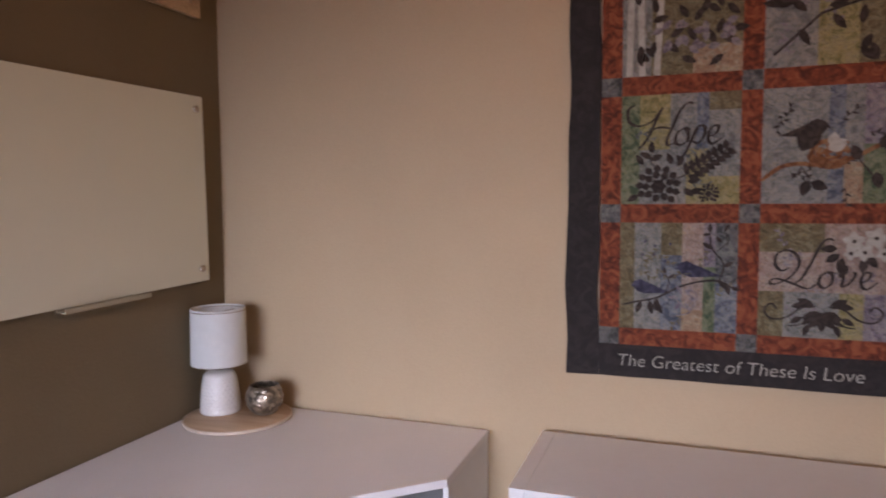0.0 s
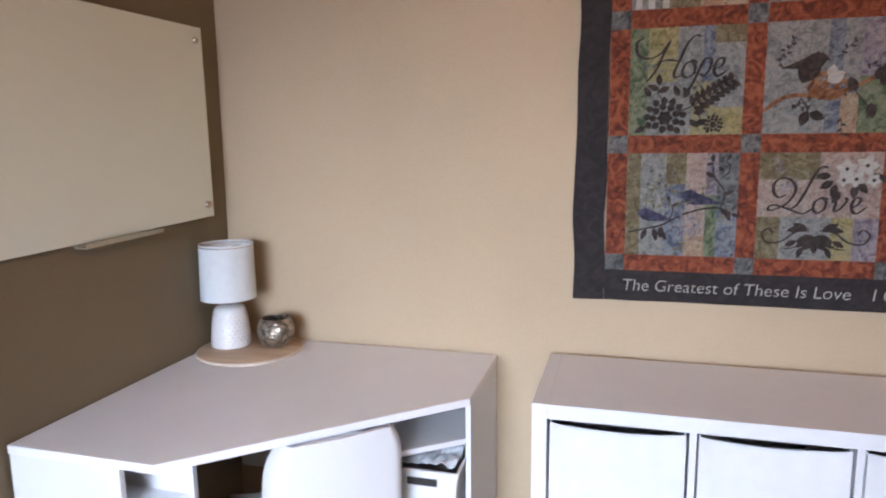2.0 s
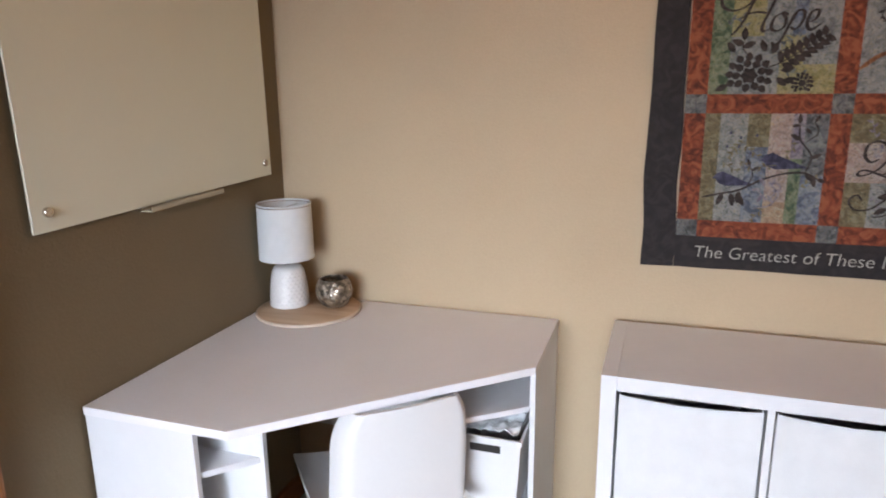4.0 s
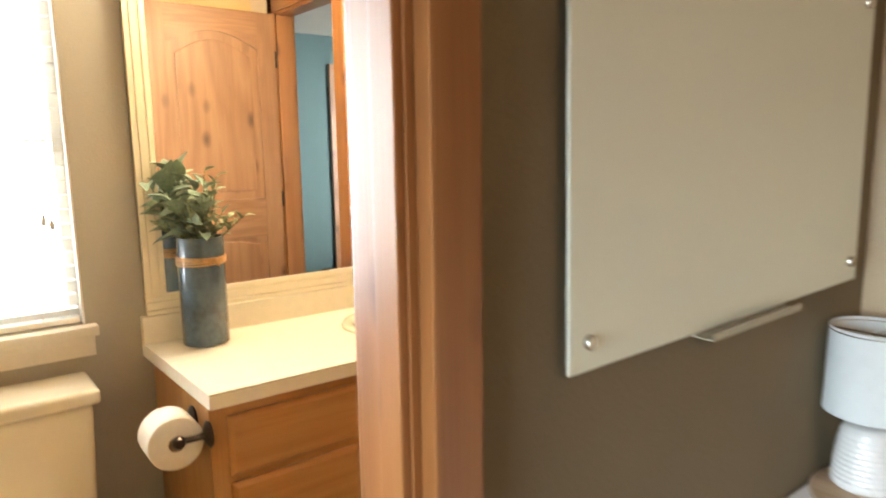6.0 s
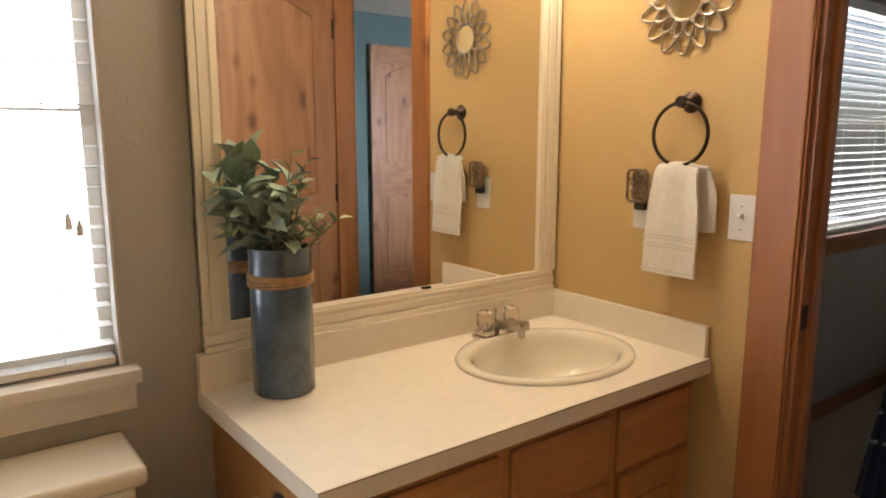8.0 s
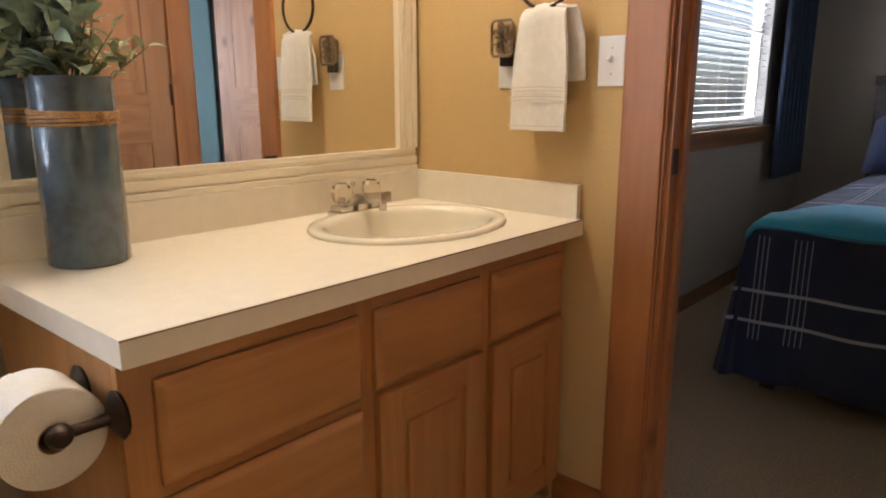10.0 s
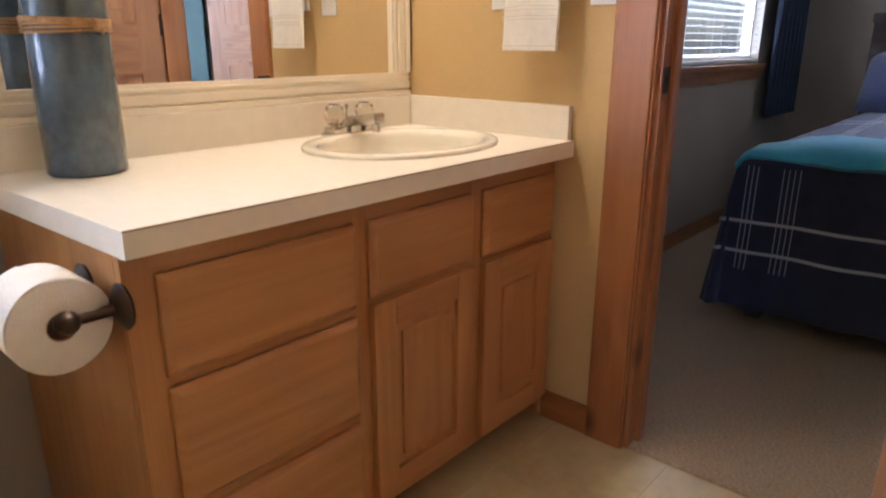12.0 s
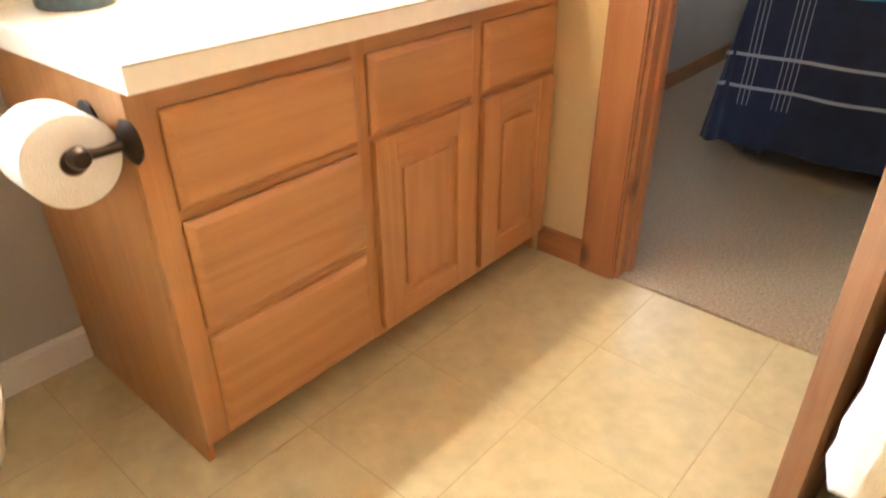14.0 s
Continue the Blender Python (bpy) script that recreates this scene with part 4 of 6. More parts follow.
for a, b in zip(rings, rings[1:]):
    for k in range(64):
        f = (a[k], b[0], a[(k + 1) % 64]) if len(b) == 1 else (a[k], b[k], b[(k + 1) % 64], a[(k + 1) % 64])
        bm.faces.new(f)
bmesh.ops.recalc_face_normals(bm, faces=bm.faces[:])
part("basin", bm, SINKWARE, sink, "", 60)
part("drain", lathe([(0, -0.130), (0.022, -0.130), (0.024, -0.128), (0.018, -0.1275), (0, -0.129)], 24), CHROME, sink, "", True)

FX, FY = -2.835, 1.725
faucet = thing("faucet", "chrome centre-set faucet with two clear acrylic knobs", "faucet", (FX, FY, CT + 0.002))
part("base_plate", merge(box(-0.028, 0.028, -0.078, 0.078, 0, 0.012, 0.004), box(-0.024, 0.024, -0.072, -0.032, 0.010, 0.028, 0.006), box(-0.024, 0.024, 0.032, 0.072, 0.010, 0.028, 0.006)), CHROME, faucet, "", 50)
part("spout", merge(box(-0.022, 0.026, -0.018, 0.018, 0.010, 0.046, 0.006), moved(box(0, 0.118, -0.019, 0.019, -0.012, 0.016, 0.006), Matrix.Translation((0.0, 0, 0.036)) @ Matrix.Rotation(radians(-8), 4, "Y")), lathe([(0, 0), (0.010, 0), (0.010, 0.02), (0, 0.02)], 16, (0.102, 0, 0.018))), CHROME, faucet, "", 50)
part("lift_rod", lathe([(0, 0.04), (0.003, 0.04), (0.003, 0.07), (0.007, 0.073), (0.006, 0.082), (0, 0.084)], 12, (-0.014, 0, 0)), CHROME, faucet, "", True)
ACRYLIC = glass("clear_acrylic_knob", (0.97, 0.95, 0.9), 0.03, 1.49)
for y in (-0.052, 0.052):
    k = part("knob", lathe([(0, 0.032), (0.018, 0.032), (0.026, 0.046), (0.028, 0.064), (0.023, 0.080), (0.012, 0.087), (0, 0.088)], 10, (0, y, 0)), ACRYLIC, faucet, "clear faceted acrylic knob")
    part("knob_stem", lathe([(0, 0.026), (0.008, 0.026), (0.007, 0.05), (0, 0.05)], 12, (0, y, 0)), CHROME, k, "", True)

# framed mirror
MB, MT, ML, MR = 0.981, 1.985, 0.952, 1.980
fw = 0.066
mir = thing("vanity_mirror", "large wall mirror in a wide cream moulded frame", "mirror", (MX, 1.466, MB))
def frame_bar(y0, y1, z0, z1, inner):
    """Moulded frame length in four steps; inner names the side that faces the glass."""
    out = []
    for k, (a, b, t) in enumerate(((0, 1, 0.016), (0.0, 0.22, 0.026), (0.30, 0.62, 0.022), (0.72, 0.86, 0.0195))):
        if inner == "+z":
            out.append(box(0.0012, t, y0, y1, z0 + a * (z1 - z0), z0 + b * (z1 - z0), 0.002))
        elif inner == "-z":
            out.append(box(0.0012, t, y0, y1, z1 - b * (z1 - z0), z1 - a * (z1 - z0), 0.002))
        elif inner == "+y":
            out.append(box(0.0012, t, y0 + a * (y1 - y0), y0 + b * (y1 - y0), z0, z1, 0.002))
        else:
            out.append(box(0.0012, t, y1 - b * (y1 - y0), y1 - a * (y1 - y0), z0, z1, 0.002))
    return merge(*out)
a, b, c, d = ML - 1.466, MR - 1.466, 0.0, MT - MB
part("glass", box(0.005, 0.009, a - 0.01, b + 0.01, c - 0.01, d + 0.01), MIRROR, mir, "silvered mirror glass").matrix_local = pose(0, 0, 0, 0, 0, 0.35)
part("frame_rail", frame_bar(a - fw, b + fw, c - fw, c, "+z"), CREAM_TRIM, mir)
part("frame_rail", frame_bar(a - fw, b + fw, d, d + fw, "-z"), CREAM_TRIM, mir)
part("frame_stile", frame_bar(a - fw, a, c, d, "+y"), CREAM_TRIM, mir)
part("frame_stile", frame_bar(b, b + fw, c, d, "-y"), CREAM_TRIM, mir)

part("mirror_clip", box(0.0095, 0.016, 1.531 - 1.466 - 0.014, 1.531 - 1.466 + 0.014, 0.0005, 0.007, 0.002), BRONZE, mir, "small dark clip")

# vanity light above the mirror
vl = thing("vanity_light", "bronze vanity light bar with three frosted bulbs above the mirror", "wall light", (MX, 1.47, 2.19))
part("back_plate", box(0.001, 0.03, -0.40, 0.40, -0.05, 0.05, 0.006), BRONZE, vl)
for vy in (-0.29, 0.0, 0.29):
    part("bulb", lathe([(0, 0.055), (0.014, 0.058), (0.028, 0.075), (0.030, 0.09), (0.022, 0.105), (0, 0.112)], 20, (0, vy, 0), "x"), material("frosted_bulb", (0.85, 0.80, 0.7), 0.4), vl, "", True)
    part("socket", lathe([(0, 0.03), (0.02, 0.03), (0.022, 0.06), (0, 0.06)], 16, (0, vy, 0), "x"), BRONZE, vl, "", True)

# hanging quilt
XZ = lambda x, y, z: Matrix(((1, 0, 0, x), (0, 0, -1, y), (0, 1, 0, z), (0, 0, 0, 1)))


def batik(name, c1, c2, c3, scale=38.0, printed=0.0):
    """Mottled hand-dyed cotton in three tones."""
    m = bpy.data.materials.new(name)
    m.use_nodes = True
    nt = m.node_tree
    N, L = nt.nodes.new, nt.links.new
    b = nt.nodes["Principled BSDF"]
    tc, info, sh = N("ShaderNodeTexCoord"), N("ShaderNodeObjectInfo"), N("ShaderNodeVectorMath")
    sh.operation = "MULTIPLY_ADD"
    L(info.outputs["Random"], sh.inputs[0])
    sh.inputs[1].default_value = (9.0, 4.0, 6.0)
    L(tc.outputs["Object"], sh.inputs[2])
    n = N("ShaderNodeTexNoise")
    n.inputs["Scale"].default_value, n.inputs["Detail"].default_value, n.inputs["Distortion"].default_value = scale, 5, 1.4
    L(sh.outputs[0], n.inputs["Vector"])
    r = N("ShaderNodeValToRGB")
    r.color_ramp.elements[0].position, r.color_ramp.elements[1].position = 0.36, 0.64
    grey = 0.0 if name.startswith("rust") else 0.34
    c1, c2, c3 = ([(k * (1 - grey) + grey * sum(c) / 3) * 0.62 for k in c] for c in (c1, c2, c3))
    r.color_ramp.elements[0].color, r.color_ramp.elements[1].color = (*c1, 1), (*c3, 1)
    e = r.color_ramp.elements.new(0.5)
    e.color = (*c2, 1)
    L(n.outputs[0], r.inputs[0])
    out = r.outputs[0]
    if printed:
        # fine scrolling print in tan and dark green over the dyed ground
        p = N("ShaderNodeTexNoise")
        p.inputs["Scale"].default_value, p.inputs["Detail"].default_value, p.inputs["Distortion"].default_value = 85, 2, 3.5
        L(sh.outputs[0], p.inputs["Vector"])
        pr = N("ShaderNodeValToRGB")
        pr.color_ramp.interpolation = "EASE"
        for pos, col in ((0.40, (0.42, 0.44, 0.36)), (0.47, (1, 1, 1)), (0.54, (1, 1, 1)), (0.62, (1.0, 0.86, 0.62))):
            el = pr.color_ramp.elements.new(pos)
            el.color = (*col, 1)
        pr.color_ramp.elements.remove(pr.color_ramp.elements[-1])
        pr.color_ramp.elements.remove(pr.color_ramp.elements[0])
        L(p.outputs[0], pr.inputs[0])
        mx = N("ShaderNodeMix")
        mx.data_type, mx.blend_type = "RGBA", "MULTIPLY"
        mx.inputs["Factor"].default_value = printed
        L(out, mx.inputs["A"])
        L(pr.outputs[0], mx.inputs["B"])
        out = mx.outputs["Result"]
    L(out, b.inputs["Base Color"])
    b.inputs["Roughness"].default_value = 0.9
    w = N("ShaderNodeTexNoise")
    w.inputs["Scale"].default_value = 140
    L(tc.outputs["Object"], w.inputs["Vector"])
    bp = N("ShaderNodeBump")
    bp.inputs["Strength"].default_value, bp.inputs["Distance"].default_value = 0.5, 0.004
    L(w.outputs[0], bp.inputs["Height"])
    L(bp.outputs[0], b.inputs["Normal"])
    return m


B_DARK = batik("charcoal_batik", (0.026, 0.018, 0.019), (0.033, 0.023, 0.024), (0.046, 0.032, 0.032), 26)
B_RUST = batik("rust_batik", (0.11, 0.022, 0.010), (0.27, 0.058, 0.022), (0.38, 0.11, 0.042))
B_SLATE = batik("slate_batik", (0.06, 0.07, 0.08), (0.16, 0.18, 0.19), (0.26, 0.28, 0.27), printed=0.8)
B_GREY = batik("grey_blue_batik", (0.20, 0.22, 0.22), (0.32, 0.33, 0.32), (0.40, 0.40, 0.36), printed=0.8)
B_YEL = batik("yellow_batik", (0.30, 0.26, 0.05), (0.50, 0.42, 0.11), (0.42, 0.36, 0.17), printed=0.8)
B_GREEN = batik("green_batik", (0.06, 0.14, 0.06), (0.20, 0.27, 0.12), (0.30, 0.33, 0.18), printed=0.8)
B_OLIVE = batik("olive_batik", (0.17, 0.13, 0.04), (0.26, 0.21, 0.08), (0.33, 0.28, 0.13), printed=0.8)
B_PINK = batik("pink_batik", (0.40, 0.24, 0.20), (0.52, 0.36, 0.29), (0.56, 0.45, 0.36), printed=0.8)
B_BLUE = batik("blue_batik", (0.08, 0.12, 0.20), (0.20, 0.25, 0.34), (0.32, 0.35, 0.38), printed=0.8)
B_LILAC = batik("lilac_batik", (0.20, 0.15, 0.24), (0.33, 0.27, 0.34), (0.42, 0.38, 0.40), printed=0.8)
B_PEACH = batik("peach_batik", (0.44, 0.22, 0.10), (0.52, 0.33, 0.17), (0.54, 0.44, 0.27), printed=0.8)
INK = batik("black_brown_applique", (0.028, 0.016, 0.012), (0.05, 0.03, 0.022), (0.09, 0.055, 0.04))
NAVYBIRD = batik("indigo_applique", (0.02, 0.02, 0.06), (0.05, 0.05, 0.12), (0.10, 0.09, 0.18))
RUSTY = batik("rust_applique", (0.14, 0.05, 0.02), (0.28, 0.11, 0.04), (0.40, 0.22, 0.10))
CREAM_BITS = batik("cream_applique", (0.50, 0.46, 0.36), (0.60, 0.56, 0.46), (0.64, 0.62, 0.52))

QL, QB, QY = -0.126, 0.944, Q - 0.004
PERX, PERZ, BX0, BZ0 = 0.334, 0.327, 0.011, 1.076
BLKX, BLKZ, BLK = PERX - 0.048, PERZ - 0.048, 0.282
NC, NR = 3, 3
QR, QT = BX0 + NC * PERX + 0.095, BZ0 + NR * PERZ + 0.095
quilt = thing("wall_quilt", "hanging patchwork quilt with rust sashing, dark border and lettered blocks", "quilt", (0, QY, 0))


def strip(x0, x1, z0, z1, mat, name, y=0.0, t=0.007, wob=0.0, label=""):
    nu, nv = max(2, int((x1 - x0) / 0.03)), max(2, int((z1 - z0) / 0.03))
    def f(u, v):
        x, z = x0 + u * (x1 - x0), z0 + v * (z1 - z0)
        e = wob * noise.noise(Vector((x * 5, z * 5, 3)))
        return (x + (e if u in (0, 1) else 0), y - t - 0.0025 * (1 + noise.noise(Vector((x * 14, z * 14, 0)))), z + (e if v in (0, 1) else 0))
    bm = sheet(nu, nv, f)
    for fc in bm.faces:
        if fc.normal.y > 0:
            fc.normal_flip()
    bmesh.ops.solidify(bm, geom=bm.faces[:], thickness=0.004)
    return part(name, bm, mat, quilt, label, 60)


strip(QL, BX0 - 0.053, QB, QT, B_DARK, "border", wob=0.014)
strip(QR - 0.095, QR, QB, QT, B_DARK, "border", wob=0.014)
strip(BX0 - 0.053, QR - 0.095, QB, BZ0 - 0.045, B_DARK, "border", wob=0.003)
strip(BX0 - 0.053, QR - 0.095, QT - 0.095, QT, B_DARK, "border", wob=0.003)
for i in range(NC + 1):
    xs = (BX0 - 0.052, BX0) if i == 0 else (BX0 + i * PERX - 0.048, BX0 + i * PERX)
    for j in range(NR + 1):
        zs = (BZ0 - 0.045, BZ0) if j == 0 else (BZ0 + j * PERZ - 0.048, BZ0 + j * PERZ)
        strip(*xs, *zs, B_SLATE, "cornerstone")
        if j < NR:
            strip(*xs, zs[1], zs[1] + BLKZ, B_RUST, "sashing")
        if i < NC:
            strip(xs[1], xs[1] + BLKX, *zs, B_RUST, "sashing")


def shape_on(polys, mat, name, lift=0.0145, label=""):
    """Flat appliqué pieces in the quilt's plane; pieces that touch are one part."""
    ends = [(min(x for x, z in p), max(x for x, z in p), min(z for x, z in p), max(z for x, z in p)) for p in polys]
    group = list(range(len(polys)))
    for i in range(len(polys)):
        for k in range(i):
            p, q = ends[i], ends[k]
            if p[0] <= q[1] and q[0] <= p[1] and p[2] <= q[3] and q[2] <= p[3]:
                old, keep = group[i], group[k]
                group = [keep if g == old else g for g in group]
    for g in sorted(set(group)):
        bm = bmesh.new()
        for i, poly in enumerate(polys):
            if group[i] != g:
                continue
            lf = lift + 0.00004 * (i % 20)
            a = [bm.verts.new((x, -lf, z)) for x, z in poly]
            c = [bm.verts.new((x, -lift + 0.0012, z)) for x, z in poly]
            bm.faces.new(a)
            n = len(a)
            for k in range(n):
                bm.faces.new((a[k], c[k], c[(k + 1) % n], a[(k + 1) % n]))
        bmesh.ops.recalc_face_normals(bm, faces=bm.faces[:])
        part(name, bm, mat, quilt, label)


def leaf_poly(x, z, length, width, ang, n=6):
    out = []
    for k in range(2 * n):
        t = k / n if k <= n else (2 * n - k) / n
        s = 1 if k <= n else -1
        w = width * math.sin(math.pi * min(1, max(0, t))) ** 0.8 * (1.15 - 0.4 * t)
        px, pz = t * length, s * w / 2
        out.append((x + px * math.cos(ang) - pz * math.sin(ang), z + px * math.sin(ang) + pz * math.cos(ang)))
    return out


def stem_poly(pts, w):
    left, right = [], []
    for k, (x, z) in enumerate(pts):
        a, b = pts[max(0, k - 1)], pts[min(len(pts) - 1, k + 1)]
        d = math.hypot(b[0] - a[0], b[1] - a[1]) or 1
        nx, nz = -(b[1] - a[1]) / d, (b[0] - a[0]) / d
        left.append((x + nx * w / 2, z + nz * w / 2))
        right.append((x - nx * w / 2, z - nz * w / 2))
    return left + right[::-1]


def strips_polys(pts, w):
    return [stem_poly(pts[k:k + 2], w) for k in range(len(pts) - 1)]


def bird(x, z, s, flip=1):
    body = [(-0.5, 0.02), (-0.38, 0.18), (-0.2, 0.24), (-0.05, 0.16), (0.2, 0.06), (0.55, -0.10), (0.75, -0.16), (0.5, -0.18), (0.2, -0.2), (-0.1, -0.22), (-0.32, -0.14), (-0.42, 0.0), (-0.58, 0.03)]
    return [(x + flip * px * s, z + pz * s) for px, pz in body]


def smooth_line(pts, n=5):
    """Points along a smooth line through pts."""
    out = []
    for k in range(len(pts) - 1):
        p0, p1, p2, p3 = pts[max(0, k - 1)], pts[k], pts[k + 1], pts[min(len(pts) - 1, k + 2)]
        for q in range(n):
            t = q / n
            out.append(tuple(0.5 * (2 * b + (c - a) * t + (2 * a - 5 * b + 4 * c - d) * t * t + (3 * b - a - 3 * c + d) * t ** 3) for a, b, c, d in zip(p0, p1, p2, p3)))
    return out + [pts[-1]]


def pen(x0, z0, pts, w, thin=0.4):
    """A broad-nib stroke through points given in hundredths of a block: thick on downstrokes, thin across."""
    line = smooth_line([(x0 + px * BLK / 100, z0 + pz * BLK / 100) for px, pz in pts])
    wide = []
    for k in range(len(line)):
        a, b = line[max(0, k - 1)], line[min(len(line) - 1, k + 1)]
        wide.append(w * (thin + (1 - thin) * abs(math.sin(math.atan2(b[1] - a[1], b[0] - a[0]) - 0.35)) ** 1.5) * min(1.0, 0.45 + 0.3 * min(k, len(line) - 1 - k)))
    out = []
    for k in range(len(line) - 1):
        (xa, za), (xb, zb) = line[k], line[k + 1]
        d = math.hypot(xb - xa, zb - za) or 1
        nx, nz = -(zb - za) / d / 2, (xb - xa) / d / 2
        ex, ez = (xb - xa) / d * 0.0006, (zb - za) / d * 0.0006
        wa, wb2 = wide[k], wide[k + 1]
        out.append([(xa - ex + nx * wa, za - ez + nz * wa), (xb + ex + nx * wb2, zb + ez + nz * wb2), (xb + ex - nx * wb2, zb + ez - nz * wb2), (xa - ex - nx * wa, za - ez - nz * wa)])
    return out


def script_word(x0, z0, strokes, w):
    polys = [p for st in strokes for p in pen(x0, z0, st, w)]
    bm = bmesh.new()
    for i, poly in enumerate(polys):
        lf = 0.0158 + 0.00003 * (i % 24)
        a = [bm.verts.new((x, -lf, z)) for x, z in poly]
        c = [bm.verts.new((x, -0.0138, z)) for x, z in poly]
        bm.faces.new(a)
        for k in range(4):
            bm.faces.new((a[k], c[k], c[(k + 1) % 4], a[(k + 1) % 4]))
    bmesh.ops.recalc_face_normals(bm, faces=bm.faces[:])
    part("lettering", bm, INK, quilt, "dark script word")


def block(i, j, bands):
    """Pieced background: bands of (from, to, low, high, cloth) in shares of the block."""
    x0, z0 = BX0 + i * PERX, BZ0 + j * PERZ
    for a, b, c, d, mat in bands:
        strip(x0 + a * BLKX, x0 + b * BLKX, z0 + c * BLKZ, z0 + d * BLKZ, mat, "patch")
    return x0, z0


rq = random.Random(4)
# two indigo birds on a branch
x0, z0 = block(0, 0, [(0, 0.13, 0, 1, B_OLIVE), (0.13, 0.36, 0, 1, B_GREY), (0.36, 0.54, 0, 0.7, B_BLUE), (0.36, 0.54, 0.7, 1, B_OLIVE), (0.54, 0.72, 0, 0.2, B_PEACH), (0.54, 0.72, 0.2, 1, B_PINK), (0.72, 0.82, 0, 0.6, B_GREEN), (0.72, 0.82, 0.6, 1, B_LILAC), (0.82, 1, 0, 0.45, B_BLUE), (0.82, 1, 0.45, 1, B_SLATE)])
shape_on([bird(x0 + 0.070, z0 + 0.112, 0.082), bird(x0 + 0.185, z0 + 0.160, 0.092)], NAVYBIRD, "bird_applique", label="indigo bird shape")
pl = pen(x0, z0, [(2, 22), (18, 26), (34, 30), (52, 40), (70, 46), (86, 47), (96, 42)], 0.006, 0.8) + pen(x0, z0, [(86, 47), (90, 62), (80, 76), (78, 90)], 0.004, 0.8) + pen(x0, z0, [(40, 33), (44, 44), (41, 52)], 0.003, 0.8) + pen(x0, z0, [(84, 74), (93, 82), (90, 92)], 0.003, 0.8)
for lx, lz, la, ln in ((20, 26, 4.3, 12), (27, 27, 4.9, 13), (31, 27, 5.3, 14), (34, 29, 4.6, 12), (86, 47, 5.6, 12), (92, 45, 5.0, 11), (96, 42, 5.9, 8), (90, 60, 0.5, 9), (80, 76, 2.6, 10), (78, 90, 1.6, 9), (90, 92, 1.0, 7), (72, 88, 0.2, 7), (41, 52, 1.9, 7), (43, 48, 0.6, 7), (88, 82, 2.4, 7)):
    pl.append(leaf_poly(x0 + lx * BLK / 100, z0 + lz * BLK / 100, ln * BLK / 100, ln * BLK / 220, la))
shape_on(pl, INK, "branch_applique")
shape_on(pen(x0, z0, [(48, 32), (58, 22), (64, 30), (58, 38), (68, 34), (62, 18), (50, 14)], 0.004, 0.7) + [leaf_poly(x0 + 0.16 + 0.012 * math.cos(k), z0 + 0.085 + 0.012 * math.sin(k), 0.026, 0.010, 1.05 * k) for k in range(6)], B_LILAC, "flower_applique", 0.0150)
shape_on([leaf_poly(x0 + BLK * px / 100, z0 + BLK * pz / 100, 0.010, 0.006, 1.3) for px, pz in ((20, 68), (30, 68), (31, 76), (22, 80), (40, 62), (44, 78))], NAVYBIRD, "seed_applique", 0.0150)
# Love
x0, z0 = block(1, 0, [(0, 0.2, 0, 0.4, B_OLIVE), (0.2, 0.62, 0, 0.4, B_GREY), (0.62, 0.8, 0, 0.4, B_YEL), (0.8, 1, 0, 0.4, B_LILAC), (0, 0.5, 0.4, 0.75, B_PINK), (0.5, 1, 0.4, 1, B_PINK), (0, 0.5, 0.75, 1, B_OLIVE)])
script_word(x0, z0, [[(24, 61), (18, 58), (13, 63), (14, 72), (22, 76), (30, 71), (31, 62), (23, 51), (12, 46), (9, 48), (14, 51), (27, 47), (38, 43), (46, 48)],
                     [(57, 85), (52, 86), (47, 80), (40, 64), (33, 51), (27, 47)], [(53, 58), (48, 54), (47, 47), (51, 44), (56, 48), (57, 55), (53, 58), (59, 57)],
                     [(62, 57), (65, 54), (64, 46), (69, 48), (74, 56), (72, 58)], [(78, 49), (83, 52), (85, 57), (81, 58), (78, 52), (79, 46), (83, 44), (90, 50)]], 0.0078)
pl = []
for s0 in (-1, 1):
    pl += pen(x0, z0, [(50 + s0 * px, pz) for px, pz in ((4, 28), (16, 26), (28, 17), (40, 16), (45, 24), (39, 29), (35, 24))], 0.005, 0.7)
    pl += pen(x0, z0, [(50 + s0 * px, pz) for px, pz in ((6, 22), (16, 12), (26, 10))], 0.004, 0.7)
    for lx, lz, la, ln in ((6, 27, 0.5, 15), (12, 29, -0.15, 12), (6, 22, -0.9, 14), (15, 18, -0.5, 11), (10, 12, -1.2, 11)):
        pl.append(leaf_poly(x0 + (50 + s0 * lx) * BLK / 100, z0 + lz * BLK / 100, ln * BLK / 100, ln * BLK / 200, la if s0 > 0 else math.pi - la))
for k in range(5):
    pl.append(leaf_poly(x0 + 0.50 * BLK, z0 + 0.22 * BLK, 0.046, 0.024, math.pi * 1.1 + k * math.pi * 0.2))
for lx, lz, la in ((62, 73, 3.7), (64, 70, 4.5), (60, 78, 3.2), (80, 70, 4.6), (82, 72, 5.4), (68, 64, 4.2), (94, 80, 5.6)):
    pl.append(leaf_poly(x0 + lx * BLK / 100, z0 + lz * BLK / 100, 0.036, 0.020, la))
shape_on(pl, INK, "scroll_applique")
pl, dots = [], []
for fx, fz, fr in ((72, 84, 0.026), (88, 87, 0.028), (80, 75, 0.022), (70, 74, 0.017), (94, 74, 0.018)):
    pl += [leaf_poly(x0 + fx * BLK / 100, z0 + fz * BLK / 100, fr, fr * 0.72, k * math.tau / 5 + fx) for k in range(5)]
    dots.append([(x0 + fx * BLK / 100 + 0.0045 * math.cos(k * math.tau / 8), z0 + fz * BLK / 100 + 0.0045 * math.sin(k * math.tau / 8)) for k in range(8)])
